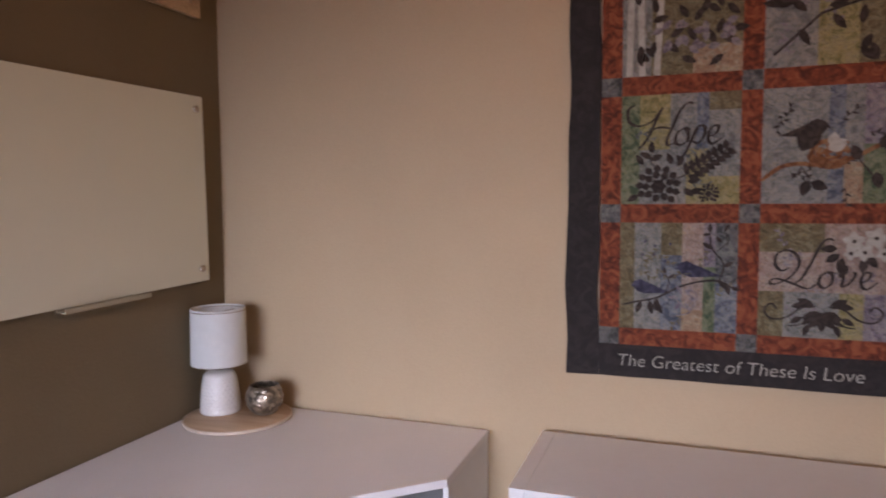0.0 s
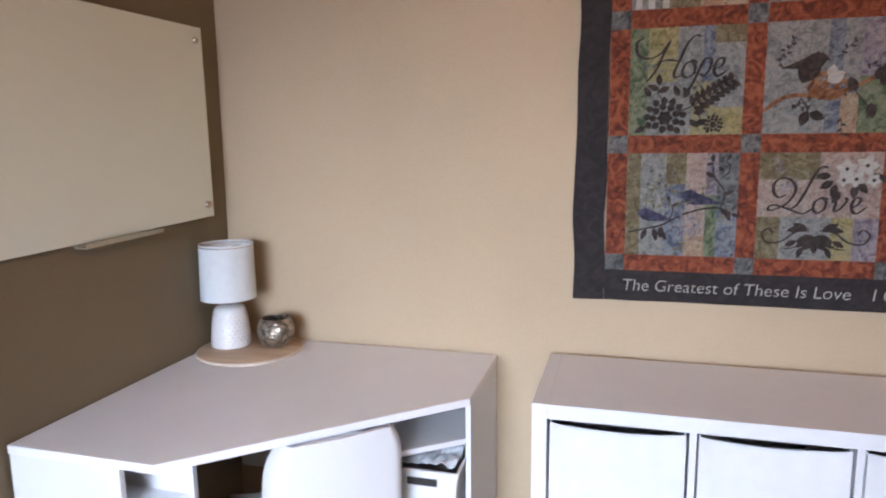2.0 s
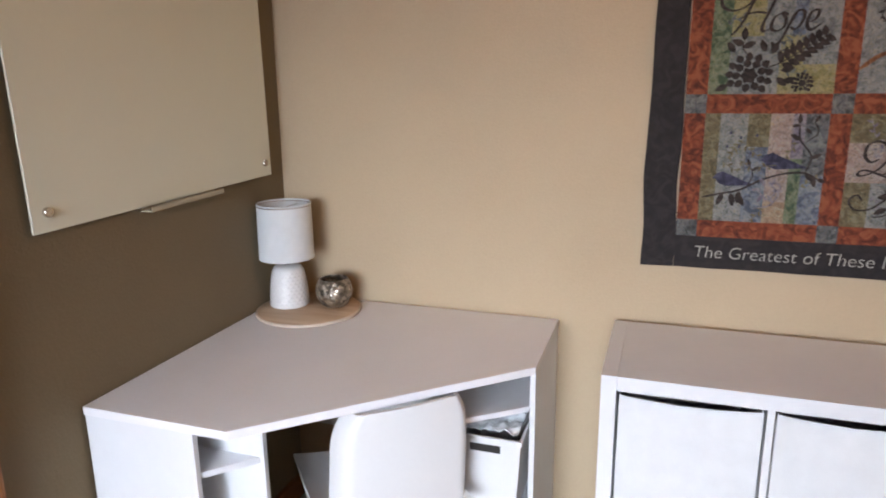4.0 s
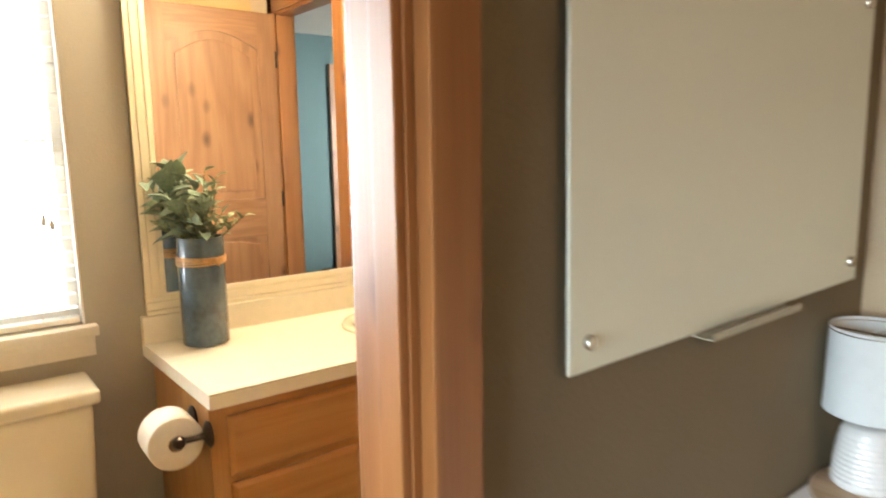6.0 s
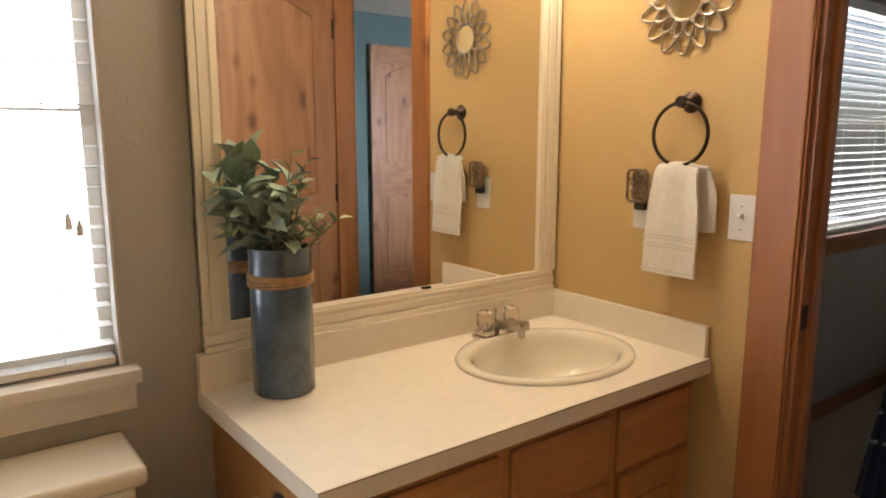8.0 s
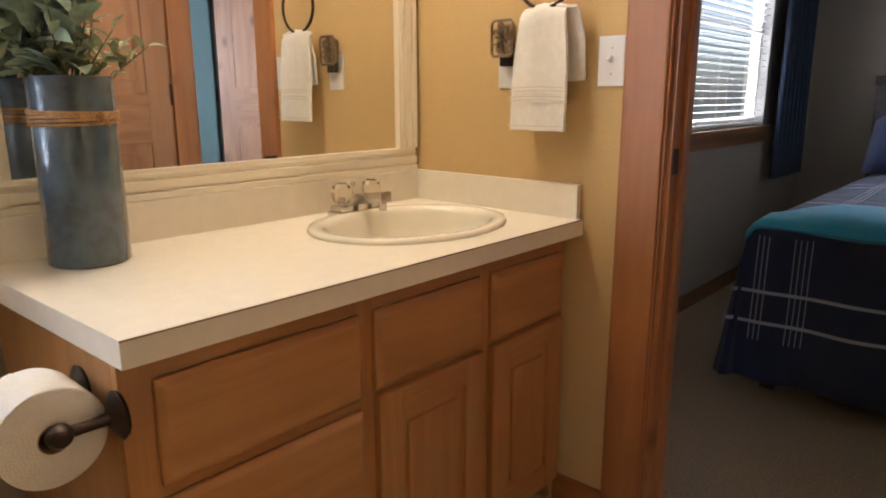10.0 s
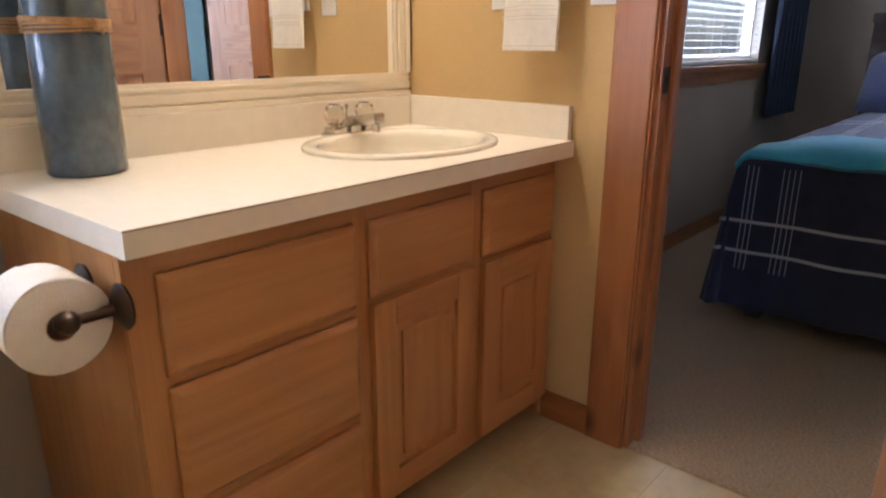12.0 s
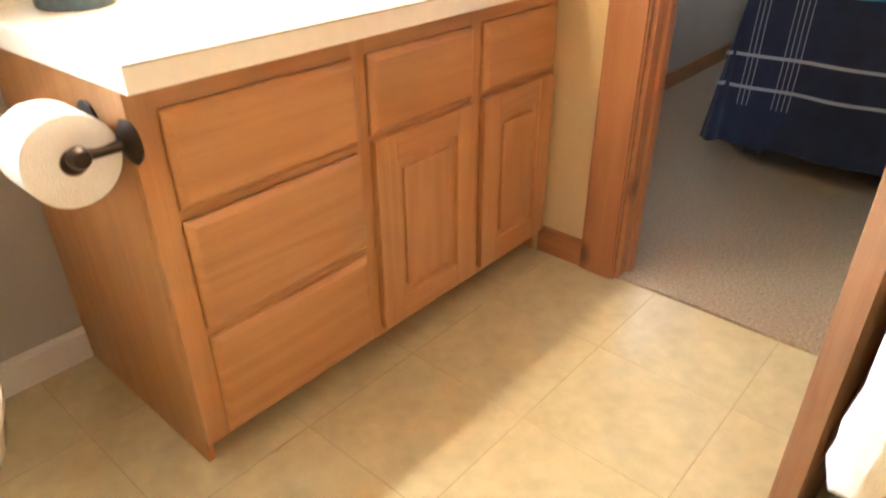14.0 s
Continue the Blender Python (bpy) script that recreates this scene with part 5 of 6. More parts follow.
shape_on(pl, CREAM_BITS, "flower_applique", 0.0162, "small cream flower shapes")
shape_on(dots, INK, "flower_eye", 0.0176)
# Hope
x0, z0 = block(0, 1, [(0, 0.16, 0, 1, B_GREEN), (0.16, 0.36, 0, 0.5, B_GREY), (0.16, 0.42, 0.5, 1, B_YEL), (0.36, 0.56, 0, 0.5, B_GREY), (0.42, 0.64, 0.5, 1, B_GREY), (0.56, 0.74, 0, 0.5, B_YEL), (0.64, 0.74, 0.5, 1, B_BLUE), (0.74, 1, 0, 0.25, B_YEL), (0.74, 1, 0.25, 0.84, B_GREY), (0.74, 1, 0.84, 1, B_OLIVE)])
script_word(x0, z0, [[(12, 90), (6, 86), (7, 75), (16, 71), (27, 75), (35, 86)], [(36, 87), (30, 75), (25, 63), (19, 54), (15, 50)], [(62, 89), (57, 90), (50, 82), (45, 70), (40, 58), (41, 53), (46, 55)], [(22, 64), (32, 69), (44, 68)],
                     [(55, 68), (49, 64), (47, 56), (51, 53), (57, 56), (58, 63), (55, 68), (60, 66)], [(67, 70), (62, 60), (56, 46), (51, 40), (49, 44)], [(62, 62), (67, 69), (72, 68), (71, 60), (66, 54), (62, 56)],
                     [(75, 59), (81, 62), (83, 68), (79, 69), (75, 63), (75, 56), (79, 53), (85, 58)]], 0.0085)
pl = []
for cxx, czz, rr in ((33, 16, 19), (76, 9, 9)):
    for ring_r, count, size in ((0.0, 6, 0.40), (0.36, 9, 0.42), (0.66, 13, 0.40)):
        for k in range(count):
            an = k * math.tau / count + ring_r
            px, pz = cxx + rr * ring_r * math.cos(an), czz + rr * ring_r * math.sin(an)
            if pz + rr * size * math.sin(an) > 1:
                pl.append(leaf_poly(x0 + px * BLK / 100, z0 + pz * BLK / 100, rr * size * BLK / 100, rr * size * 0.86 * BLK / 100, an))
for k in range(8):
    px, pz = 58 + 4.6 * k, 26 + 3.1 * k
    for da in (1.15, -1.0):
        pl.append(leaf_poly(x0 + px * BLK / 100, z0 + pz * BLK / 100, 0.033 - 0.001 * k, 0.016, 0.6 + da))
pl += pen(x0, z0, [(46, 22), (60, 28), (78, 40), (94, 50)], 0.004, 0.8) + pen(x0, z0, [(30, 34), (26, 40), (27, 46)], 0.003, 0.8)
for lx, lz, la in ((27, 46, 1.6), (27, 42, 2.7), (26, 40, 0.4), (20, 36, 2.2), (50, 34, 1.2), (45, 36, 2.0), (55, 14, 5.6), (58, 20, 0.2), (60, 10, 0.3), (16, 8, 3.6)):
    pl.append(leaf_poly(x0 + lx * BLK / 100, z0 + lz * BLK / 100, 0.032, 0.017, la))
shape_on(pl, INK, "foliage_applique")
# nest and robin
x0, z0 = block(1, 1, [(0, 0.5, 0, 1, B_GREY), (0.5, 0.62, 0, 1, B_BLUE), (0.62, 0.76, 0, 0.35, B_PEACH), (0.62, 0.76, 0.35, 1, B_GREY), (0.76, 1, 0, 0.5, B_GREEN), (0.76, 1, 0.5, 1, B_LILAC)])
shape_on(pen(x0, z0, [(0, 20), (14, 31), (28, 34), (44, 33), (68, 38), (84, 46), (98, 53)], 0.011, 0.9), RUSTY, "branch_applique", label="rust branch shape")
rn = random.Random(9)
nest = []
for k in range(26):
    an, rr = rn.uniform(0, 6.28), rn.uniform(3, 17)
    nest += pen(x0, z0, [(54 + rr * 1.15 * math.cos(an + q * 0.5), 42 + rr * 0.75 * math.sin(an + q * 0.5)) for q in range(4)], 0.010, 0.8)
shape_on(nest, RUSTY, "nest_applique", 0.0152, "rust nest shape")
shape_on([bird(x0 + 0.100, z0 + 0.178, 0.092, -1), leaf_poly(x0 + 0.085, z0 + 0.125, 0.085, 0.055, 1.15)], INK, "robin_applique", 0.0166, "brown bird shape")
shape_on([leaf_poly(x0 + 0.142, z0 + 0.128, 0.045, 0.034, 0.5), leaf_poly(x0 + 0.150, z0 + 0.135, 0.034, 0.026, 1.4)], CREAM_BITS, "flower_applique", 0.0172)
shape_on(pen(x0, z0, [(30, 32), (36, 22), (38, 12)], 0.003, 0.8) + pen(x0, z0, [(72, 38), (80, 28), (86, 20)], 0.003, 0.8) + [leaf_poly(x0 + lx * BLK / 100, z0 + lz * BLK / 100, 0.040, 0.026, la) for lx, lz, la in ((36, 20, 4.4), (38, 18, 5.9), (86, 26, 4.9), (88, 46, 0.9), (74, 36, 2.0), (92, 50, 5.4))], INK, "leaf_applique", 0.0150)
# birches
x0, z0 = block(0, 2, [(0, 0.25, 0, 1, B_GREY), (0.25, 0.6, 0.25, 1, B_OLIVE), (0.6, 1, 0.25, 1, B_OLIVE), (0.25, 0.6, 0, 0.25, B_OLIVE), (0.6, 1, 0, 0.25, B_PEACH)])
shape_on([stem_poly([(x0 + a, z0 + 0.0), (x0 + a + b, z0 + 0.28)], 0.016) for a, b in ((0.018, 0.004), (0.05, -0.008), (0.085, 0.012))], CREAM_BITS, "trunk_applique", label="pale birch trunk shapes")
shape_on([leaf_poly(x0 + 0.03 + 0.24 * rq.random(), z0 + 0.02 + 0.25 * rq.random(), 0.04, 0.018, rq.uniform(0, 6.28)) for k in range(34)], INK, "foliage_applique")
shape_on([leaf_poly(x0 + 0.09 + 0.17 * rq.random(), z0 + 0.05 + 0.07 * rq.random(), 0.03, 0.018, rq.uniform(0, 6.28)) for k in range(22)], B_LILAC, "flower_applique", 0.0152)
# blocks with leaves only
for (i, j), bands in (((1, 2), [(0, 0.4, 0, 1, B_GREY), (0.4, 0.7, 0, 1, B_YEL), (0.7, 1, 0, 1, B_OLIVE)]), ((2, 0), [(0, 0.5, 0, 1, B_PINK), (0.5, 1, 0, 1, B_GREEN)]), ((2, 1), [(0, 0.5, 0, 1, B_OLIVE), (0.5, 1, 0, 1, B_GREY)]), ((2, 2), [(0, 0.5, 0, 1, B_YEL), (0.5, 1, 0, 1, B_BLUE)])):
    x0, z0 = block(i, j, bands)
    shape_on(strips_polys([(x0 + 0.02, z0 + 0.03), (x0 + 0.12, z0 + 0.12), (x0 + 0.26, z0 + 0.16)], 0.006) + [leaf_poly(x0 + 0.03 + 0.22 * rq.random(), z0 + 0.02 + 0.22 * rq.random(), 0.045, 0.02, rq.uniform(0, 6.28)) for k in range(20)], INK, "foliage_applique")
for i in range(NC):
    for j in range(NR):
        x0, z0 = BX0 + i * PERX, BZ0 + j * PERZ
        sprig = []
        for k in range(9):
            sx, sz, sa = x0 + 0.03 + 0.21 * rq.random(), z0 + 0.03 + 0.20 * rq.random(), rq.uniform(0, 6.28)
            for q in range(4):
                sprig.append(leaf_poly(sx + 0.012 * q * math.cos(sa), sz + 0.012 * q * math.sin(sa), 0.014, 0.006, sa + (0.9 if q % 2 else -0.9), 4))
            sprig += strips_polys([(sx, sz), (sx + 0.045 * math.cos(sa), sz + 0.045 * math.sin(sa))], 0.0018)
        shape_on(sprig, (B_OLIVE, B_LILAC, B_SLATE, INK)[(i + 2 * j) % 4], "sprig_applique", 0.0138)
part("lettering", lettering("The Greatest of These Is Love", 0.0465, XZ(0.006, -0.0128, 0.974), 0.12), CREAM_BITS, quilt, "cream lettering on the border")
part("lettering", lettering("I Corinthians", 0.0465, XZ(0.628, -0.0128, 0.974), 0.12), CREAM_BITS, quilt, "cream lettering on the border")

# ================================================================ BATHROOM, continued
VX, VY, VR = -2.816, 1.036, 0.0715
vase = thing("vase", "tall blue-grey cylinder vase tied with twine, holding artificial greenery", "vase", (VX, VY, CT))
part("vessel", lathe([(0, 0), (VR - 0.004, 0), (VR, 0.004), (VR, 0.342), (VR - 0.002, 0.345), (VR - 0.005, 0.344), (VR - 0.006, 0.02), (0, 0.016)], 48), SMOKE_BLUE, vase, "", 50)
for k in range(5):
    z = 0.262 + 0.0052 * k
    part("twine_wrap", tube([((VR + 0.0022) * math.cos(a), (VR + 0.0022) * math.sin(a), z + 0.0025 * math.sin(a + k)) for a in [2 * math.pi * q / 36 for q in range(36)]], 0.0030, 6, True), TWINE, vase, "", True)
part("twine_knot", merge(tube([(VR + 0.002, 0.015, 0.275), (VR + 0.016, 0.022, 0.268), (VR + 0.022, 0.036, 0.276)], 0.003, 6), tube([(VR + 0.002, 0.015, 0.272), (VR + 0.012, 0.030, 0.258)], 0.003, 6), tube([(VR, 0.01, 0.27), (VR + 0.012, 0.016, 0.283), (VR + 0.002, 0.024, 0.272)], 0.003, 6)), TWINE, vase)


def leaf_mesh(length, width, fold, bend):
    bm = bmesh.new()
    n = 6
    rows = []
    for k in range(n + 1):
        t = k / n
        w = width * (math.sin(math.pi * t) ** 0.75) * (1.1 - 0.35 * t) / 2 if 0 < t < 1 else 0.0008
        z = -bend * t * t * length
        rows.append([bm.verts.new((t * length, -w, z + fold * w)), bm.verts.new((t * length, 0, z)), bm.verts.new((t * length, w, z + fold * w))])
    for a, b in zip(rows, rows[1:]):
        bm.faces.new((a[0], b[0], b[1], a[1]))
        bm.faces.new((a[1], b[1], b[2], a[2]))
    return bm


LEAVES = [mesh_of("leaf", leaf_mesh(0.078, 0.042, 0.5, 0.35), LEAF, 60), mesh_of("leaf", leaf_mesh(0.058, 0.032, 0.5, 0.5), LEAF, 60),
          mesh_of("leaf", leaf_mesh(0.038, 0.017, 0.4, 0.3), LEAF_PALE, 60), mesh_of("leaf", leaf_mesh(0.09, 0.048, 0.5, 0.3), LEAF, 60)]
rl = random.Random(11)
for s in range(30):
    az, lean, hgt = rl.uniform(0, 6.28), rl.uniform(0.1, 0.85), rl.uniform(0.06, 0.21)
    if s < 2:
        az, lean, hgt = (-2.2 + 0.3 * s), 0.8, 0.17
    elif s >= 22:
        # low sprays of small leaves over the vase's rim, most of them to one side
        az, lean, hgt = rl.uniform(0.2, 1.9) if s < 27 else rl.uniform(-2.1, -1.2), rl.uniform(0.6, 0.9), rl.uniform(0.03, 0.08)
    r0 = 0.045 * rl.random()
    kind_small = s % 3 == 0 or s >= 22
    pts = []
    for k in range(5):
        t = k / 4
        pts.append(Vector((math.cos(az) * (r0 + lean * 0.115 * t ** 1.3), math.sin(az) * (r0 + lean * 0.115 * t ** 1.3), 0.30 + (hgt + 0.045) * t)))
    stem = part("stem", tube(pts, 0.0022, 5, taper=[1, 0.9, 0.8, 0.6, 0.4]), STEM, vase)
    for k in range(7 if not kind_small else 9):
        t = 0.3 + 0.7 * k / (6 if not kind_small else 8)
        i = min(3, int(t * 4))
        p = pts[i].lerp(pts[i + 1], t * 4 - i)
        lf = new("leaf", LEAVES[2] if kind_small else LEAVES[rl.choice((0, 0, 1, 3))])
        lf.parent = stem
        a = az + (k * 2.4) + rl.uniform(-0.4, 0.4)
        # keep the leaves in front of the mirror
        m = pose(p.x, p.y, p.z, rl.uniform(-30, 30), -rl.uniform(5, 70), math.degrees(a))
        tip = m @ Vector((0.08, 0, 0))
        if tip.x < -0.088:
            m = pose(p.x, p.y, p.z, rl.uniform(-30, 30), -rl.uniform(50, 80), math.degrees(a) + 180)
        lf.matrix_local = m

# toilet
TY = 0.446
toilet = thing("toilet", "cream porcelain toilet with a lidded tank", "toilet", (MX, TY, 0))
def rbox(x0, x1, y0, y1, z0, z1, b, taper=0.0):
    bm = box(x0, x1, y0, y1, z0, z1)
    for v in bm.verts:
        if v.co.z < (z0 + z1) / 2:
            v.co.y *= 1 - taper
    bmesh.ops.bevel(bm, geom=bm.edges[:], offset=b, segments=4, profile=0.5, affect="EDGES", clamp_overlap=True)
    return bm
part("tank", rbox(0.02, 0.205, -0.225, 0.238, 0.40, 0.730, 0.02, 0.06), PORCELAIN, toilet, "", 50)
part("tank_lid", rbox(0.012, 0.224, -0.24, 0.256, 0.730, 0.776, 0.014), PORCELAIN, toilet, "", 50)
part("flush_lever", merge(lathe([(0, 0), (0.014, 0), (0.012, 0.012), (0, 0.014)], 16, (0.204, -0.16, 0.675), "x"), box(0.214, 0.222, -0.17, -0.10, 0.669, 0.681, 0.003)), CHROME, toilet, "chrome flush lever", 50)
def bowl_ring(z, rx, ry, cxx):
    return [(cxx + rx * math.cos(a) * (1.0 if math.cos(a) > 0 else 0.8), ry * math.sin(a), z) for a in [2 * math.pi * k / 40 for k in range(40)]]
bm = bmesh.new()
rings = [[bm.verts.new(p) for p in bowl_ring(*q)] for q in ((0.0, 0.20, 0.11, 0.40), (0.02, 0.20, 0.11, 0.40), (0.16, 0.17, 0.095, 0.40), (0.26, 0.21, 0.14, 0.43), (0.34, 0.265, 0.18, 0.45), (0.385, 0.275, 0.185, 0.45), (0.39, 0.26, 0.17, 0.45))]
for a, b in zip(rings, rings[1:]):
    for k in range(40):
        bm.faces.new((a[k], a[(k + 1) % 40], b[(k + 1) % 40], b[k]))
bm.faces.new(rings[-1])
bmesh.ops.recalc_face_normals(bm, faces=bm.faces[:])
part("bowl", bm, PORCELAIN, toilet, "", 50)
for nm, z0, z1, g in (("seat", 0.391, 0.408, 0.0), ("lid", 0.409, 0.428, -0.004)):
    bm = prism([(x, y) for x, y, z in bowl_ring(0, 0.282 + g, 0.19 + g, 0.45)], z0, z1)
    bmesh.ops.bevel(bm, geom=[e for e in bm.edges if abs(e.verts[0].co.z - e.verts[1].co.z) < 1e-6 and e.verts[0].co.z > z0 + 0.001], offset=0.006, segments=3, affect="EDGES")
    part(nm, bm, PORCELAIN, toilet, "", 50)
part("neck", rbox(0.06, 0.30, -0.12, 0.12, 0.2, 0.40, 0.03), PORCELAIN, toilet, "", 50)

# toilet paper
PY, PZ, PX = 0.818, 0.701, -2.390
tp = thing("paper_holder", "dark bronze toilet paper holder on the vanity side", "paper holder", (PX, 0.897, PZ))
for dx in (0.0, -0.135):
    part("rosette", moved(lathe([(0, 0), (0.034, 0), (0.036, 0.005), (0.025, 0.012), (0.011, 0.018), (0, 0.018)], 24), Matrix.Translation((dx, 0, 0)) @ Matrix.Rotation(radians(90), 4, "X")), BRONZE, tp, "", True)
    part("arm", tube([(dx, -0.012, 0), (dx, -0.040, -0.002), (dx, -0.081, 0.0)], 0.009, 12, taper=[1.1, 0.85, 1.0]), BRONZE, tp, "", True)
    s = 1 if dx == 0 else -1
    part("finial", lathe([(0, -0.016), (0.012, -0.014), (0.017, -0.004), (0.0175, 0.004), (0.012, 0.014), (0, 0.018)], 20, (dx + 0.004 * s, -0.081, 0), "x"), BRONZE, tp, "", True)
part("spindle", tube([(0, -0.081, 0), (-0.135, -0.081, 0)], 0.007, 10), BRONZE, tp, "", True)
roll = thing("toilet_roll", "white toilet paper roll on the bronze holder", "toilet paper", (PX - 0.018, PY - 0.002, PZ - 0.0127))
RR = 0.071
bm = lathe([(0.021, 0.0), (RR - 0.003, 0.0), (RR, -0.003), (RR, -0.099), (RR - 0.003, -0.102), (0.021, -0.102), (0.021, 0.0)], 56, (0, 0, 0), "x")
part("paper", bm, PAPER, roll, "", 50)
part("core", lathe([(0.021, 0.0005), (0.0195, 0.0005), (0.0195, -0.1025), (0.021, -0.1025), (0.021, 0.0005)], 32, (0, 0, 0), "x"), CARD, roll, "brown cardboard core", True)
part("loose_sheet", sheet(10, 3, lambda u, v: (-0.101 * v, -(RR + 0.0012) * math.sin(0.2 + u * 1.5), (RR + 0.0012) * math.cos(0.2 + u * 1.5)), 0.0006), PAPER, roll, "", 60)

WOVEN = material("woven_band_cotton", (0.74, 0.69, 0.60), 0.9, var=0.05)
# towel ring and hand towel
RXC, RZC, RRAD = -2.443, 1.425, 0.082
ring = thing("towel_ring", "oiled bronze towel ring on the ochre wall", "towel ring", (RXC, TW, RZC + RRAD))
part("rosette", moved(lathe([(0, 0), (0.027, 0), (0.029, 0.006), (0.020, 0.014), (0.012, 0.022), (0.012, 0.045), (0.016, 0.05), (0.014, 0.06), (0, 0.062)], 28), Matrix.Translation((0.0, 0, 0.002)) @ Matrix.Rotation(radians(90), 4, "X")), BRONZE, ring, "", True)
part("ring", tube([(RRAD * math.sin(a), -0.05, -RRAD + RRAD * math.cos(a)) for a in [2 * math.pi * k / 48 for k in range(48)]], 0.0052, 10, True), BRONZE, ring, "", True)
towel = thing("hand_towel", "folded white terry hand towel hanging from the bronze ring", "towel", (RXC, TW - 0.05, RZC - RRAD))
def drape(x0, x1, drop, side, ztop, seed, stand):
    """A hanging length of cloth; side -1 falls in front of the ring, 1 behind it."""
    def f(u, v):
        squeeze = 0.80 + 0.20 * min(1, v * 2.2)
        xm = (x0 + x1) / 2
        x = xm + (x0 + (x1 - x0) * u - xm) * squeeze
        ang = min(1.0, v / 0.08)
        y = side * (stand * math.sin(ang * math.pi / 2) + 0.012 * v) + 0.005 * math.sin(u * 9 + seed) * (0.4 + 0.6 * (1 - v)) + 0.003 * noise.noise(Vector((u * 5, v * 5, seed)))
        z = ztop + 0.008 * (math.cos(ang * math.pi / 2)) - drop * v + 0.010 * abs(u - 0.5) * -2 * (1 - v) + 0.004 * noise.noise(Vector((u * 3, 2, seed)))
        return (x, y, z)
    return f
front = drape(-0.078, 0.083, 0.298, -1, 0.004, 1.0, 0.018)
part("front_fold", sheet(24, 30, front, 0.008), CLOTH_WHITE, towel, "", 70)
part("back_fold", sheet(24, 30, drape(-0.060, 0.105, 0.175, 1, 0.004, 4.0, 0.016), 0.008), CLOTH_WHITE, towel, "", 70)
for v0 in (0.635, 0.663, 0.712, 0.740, 0.955):
    part("woven_band", sheet(24, 1, lambda u, v: Vector(front(u, v0 + 0.009 * v)) + Vector((0, -0.0088, 0)), 0.001), WOVEN, towel)

LATTICE = material("rubbed_bronze_lattice", (0.20, 0.145, 0.095), 0.35, 0.8, var=0.3, scale=50)
# outlet with a plug-in warmer, light switch
outlet = thing("wall_outlet", "white wall outlet behind a bronze plug-in warmer", "outlet", (-2.578, TW, 1.212))
part("cover_plate", box(-0.036, 0.036, -0.006, -0.0005, -0.058, 0.058, 0.003), WHITE_PLASTIC, outlet)
warm = thing("plug_in_warmer", "pierced bronze plug-in fragrance warmer on the outlet", "warmer", (-2.578, TW - 0.008, 1.272))
part("plug_body", box(-0.016, 0.016, -0.024, 0.0, -0.062, -0.028, 0.005), BLACK_PART_SHADE, warm, "black plug")
part("inner_case", rbox(-0.026, 0.026, -0.030, -0.004, -0.032, 0.048, 0.010), material("dull_pewter", (0.30, 0.25, 0.19), 0.35, 0.7, var=0.3, scale=60), warm)
part("lattice_frame", merge(tube([(-0.028, -0.033, -0.036), (0.028, -0.033, -0.036), (0.034, -0.033, -0.028), (0.034, -0.033, 0.044), (0.027, -0.033, 0.053), (-0.027, -0.033, 0.053), (-0.034, -0.033, 0.044), (-0.034, -0.033, -0.028)], 0.0042, 8, True)), LATTICE, warm, "", True)
for k in range(8):
    a0 = math.tau * k / 8 + 0.2
    reach = 0.030 if k % 2 else 0.036
    loop = []
    for q in range(16):
        t = math.tau * q / 16
        r, off = reach * (0.5 - 0.5 * math.cos(t)), 0.34 * math.sin(t)
        loop.append((max(-0.030, min(0.030, r * math.cos(a0 + off))), -0.034, 0.008 + 1.15 * r * math.sin(a0 + off)))
    part("lattice_scroll", tube(loop, 0.0022, 5, True), LATTICE, warm)
part("lattice_ring", tube([(0.010 * math.cos(a), -0.035, 0.008 + 0.010 * math.sin(a)) for a in [math.tau * r / 16 for r in range(16)]], 0.0022, 5, True), LATTICE, warm)
sw = thing("light_switch", "white toggle light switch plate", "switch", (-2.280, TW, 1.2145))
part("cover_plate", box(-0.0345, 0.0345, -0.006, -0.0005, -0.058, 0.058, 0.003), WHITE_PLASTIC, sw)
part("toggle_slot", box(-0.006, 0.006, -0.0068, -0.0058, -0.013, 0.013), WHITE_TRIM, sw)
part("toggle", moved(box(-0.0045, 0.0045, -0.016, 0, -0.005, 0.005, 0.001), Matrix.Translation((0, -0.004, 0.002)) @ Matrix.Rotation(radians(-25), 4, "X")), WHITE_PLASTIC, sw)
for z in (-0.03, 0.03):
    part("screw", moved(lathe([(0, 0), (0.003, 0), (0.0026, 0.0012), (0, 0.0014)], 10), Matrix.Translation((0, -0.006, z)) @ Matrix.Rotation(radians(90), 4, "X")), CHROME, sw, "", True)

# flower-shaped wall mirror
sm = thing("wall_mirror", "small round mirror in a pewter openwork petal frame", "mirror", (-2.475, TW, 1.775))
PEWTER = material("aged_pewter", (0.34, 0.29, 0.23), 0.38, 0.85, var=0.35, scale=40, bump=0.1)
RM = Matrix.Rotation(radians(90), 4, "X")
part("mirror_glass", moved(lathe([(0, 0.006), (0.052, 0.006), (0.052, 0.010), (0, 0.0105)], 40), RM), MIRROR, sm, "round mirror glass", True)
part("inner_rim", tube([(0.054 * math.cos(a), -0.010, 0.054 * math.sin(a)) for a in [2 * math.pi * k / 40 for k in range(40)]], 0.006, 8, True), PEWTER, sm, "", True)
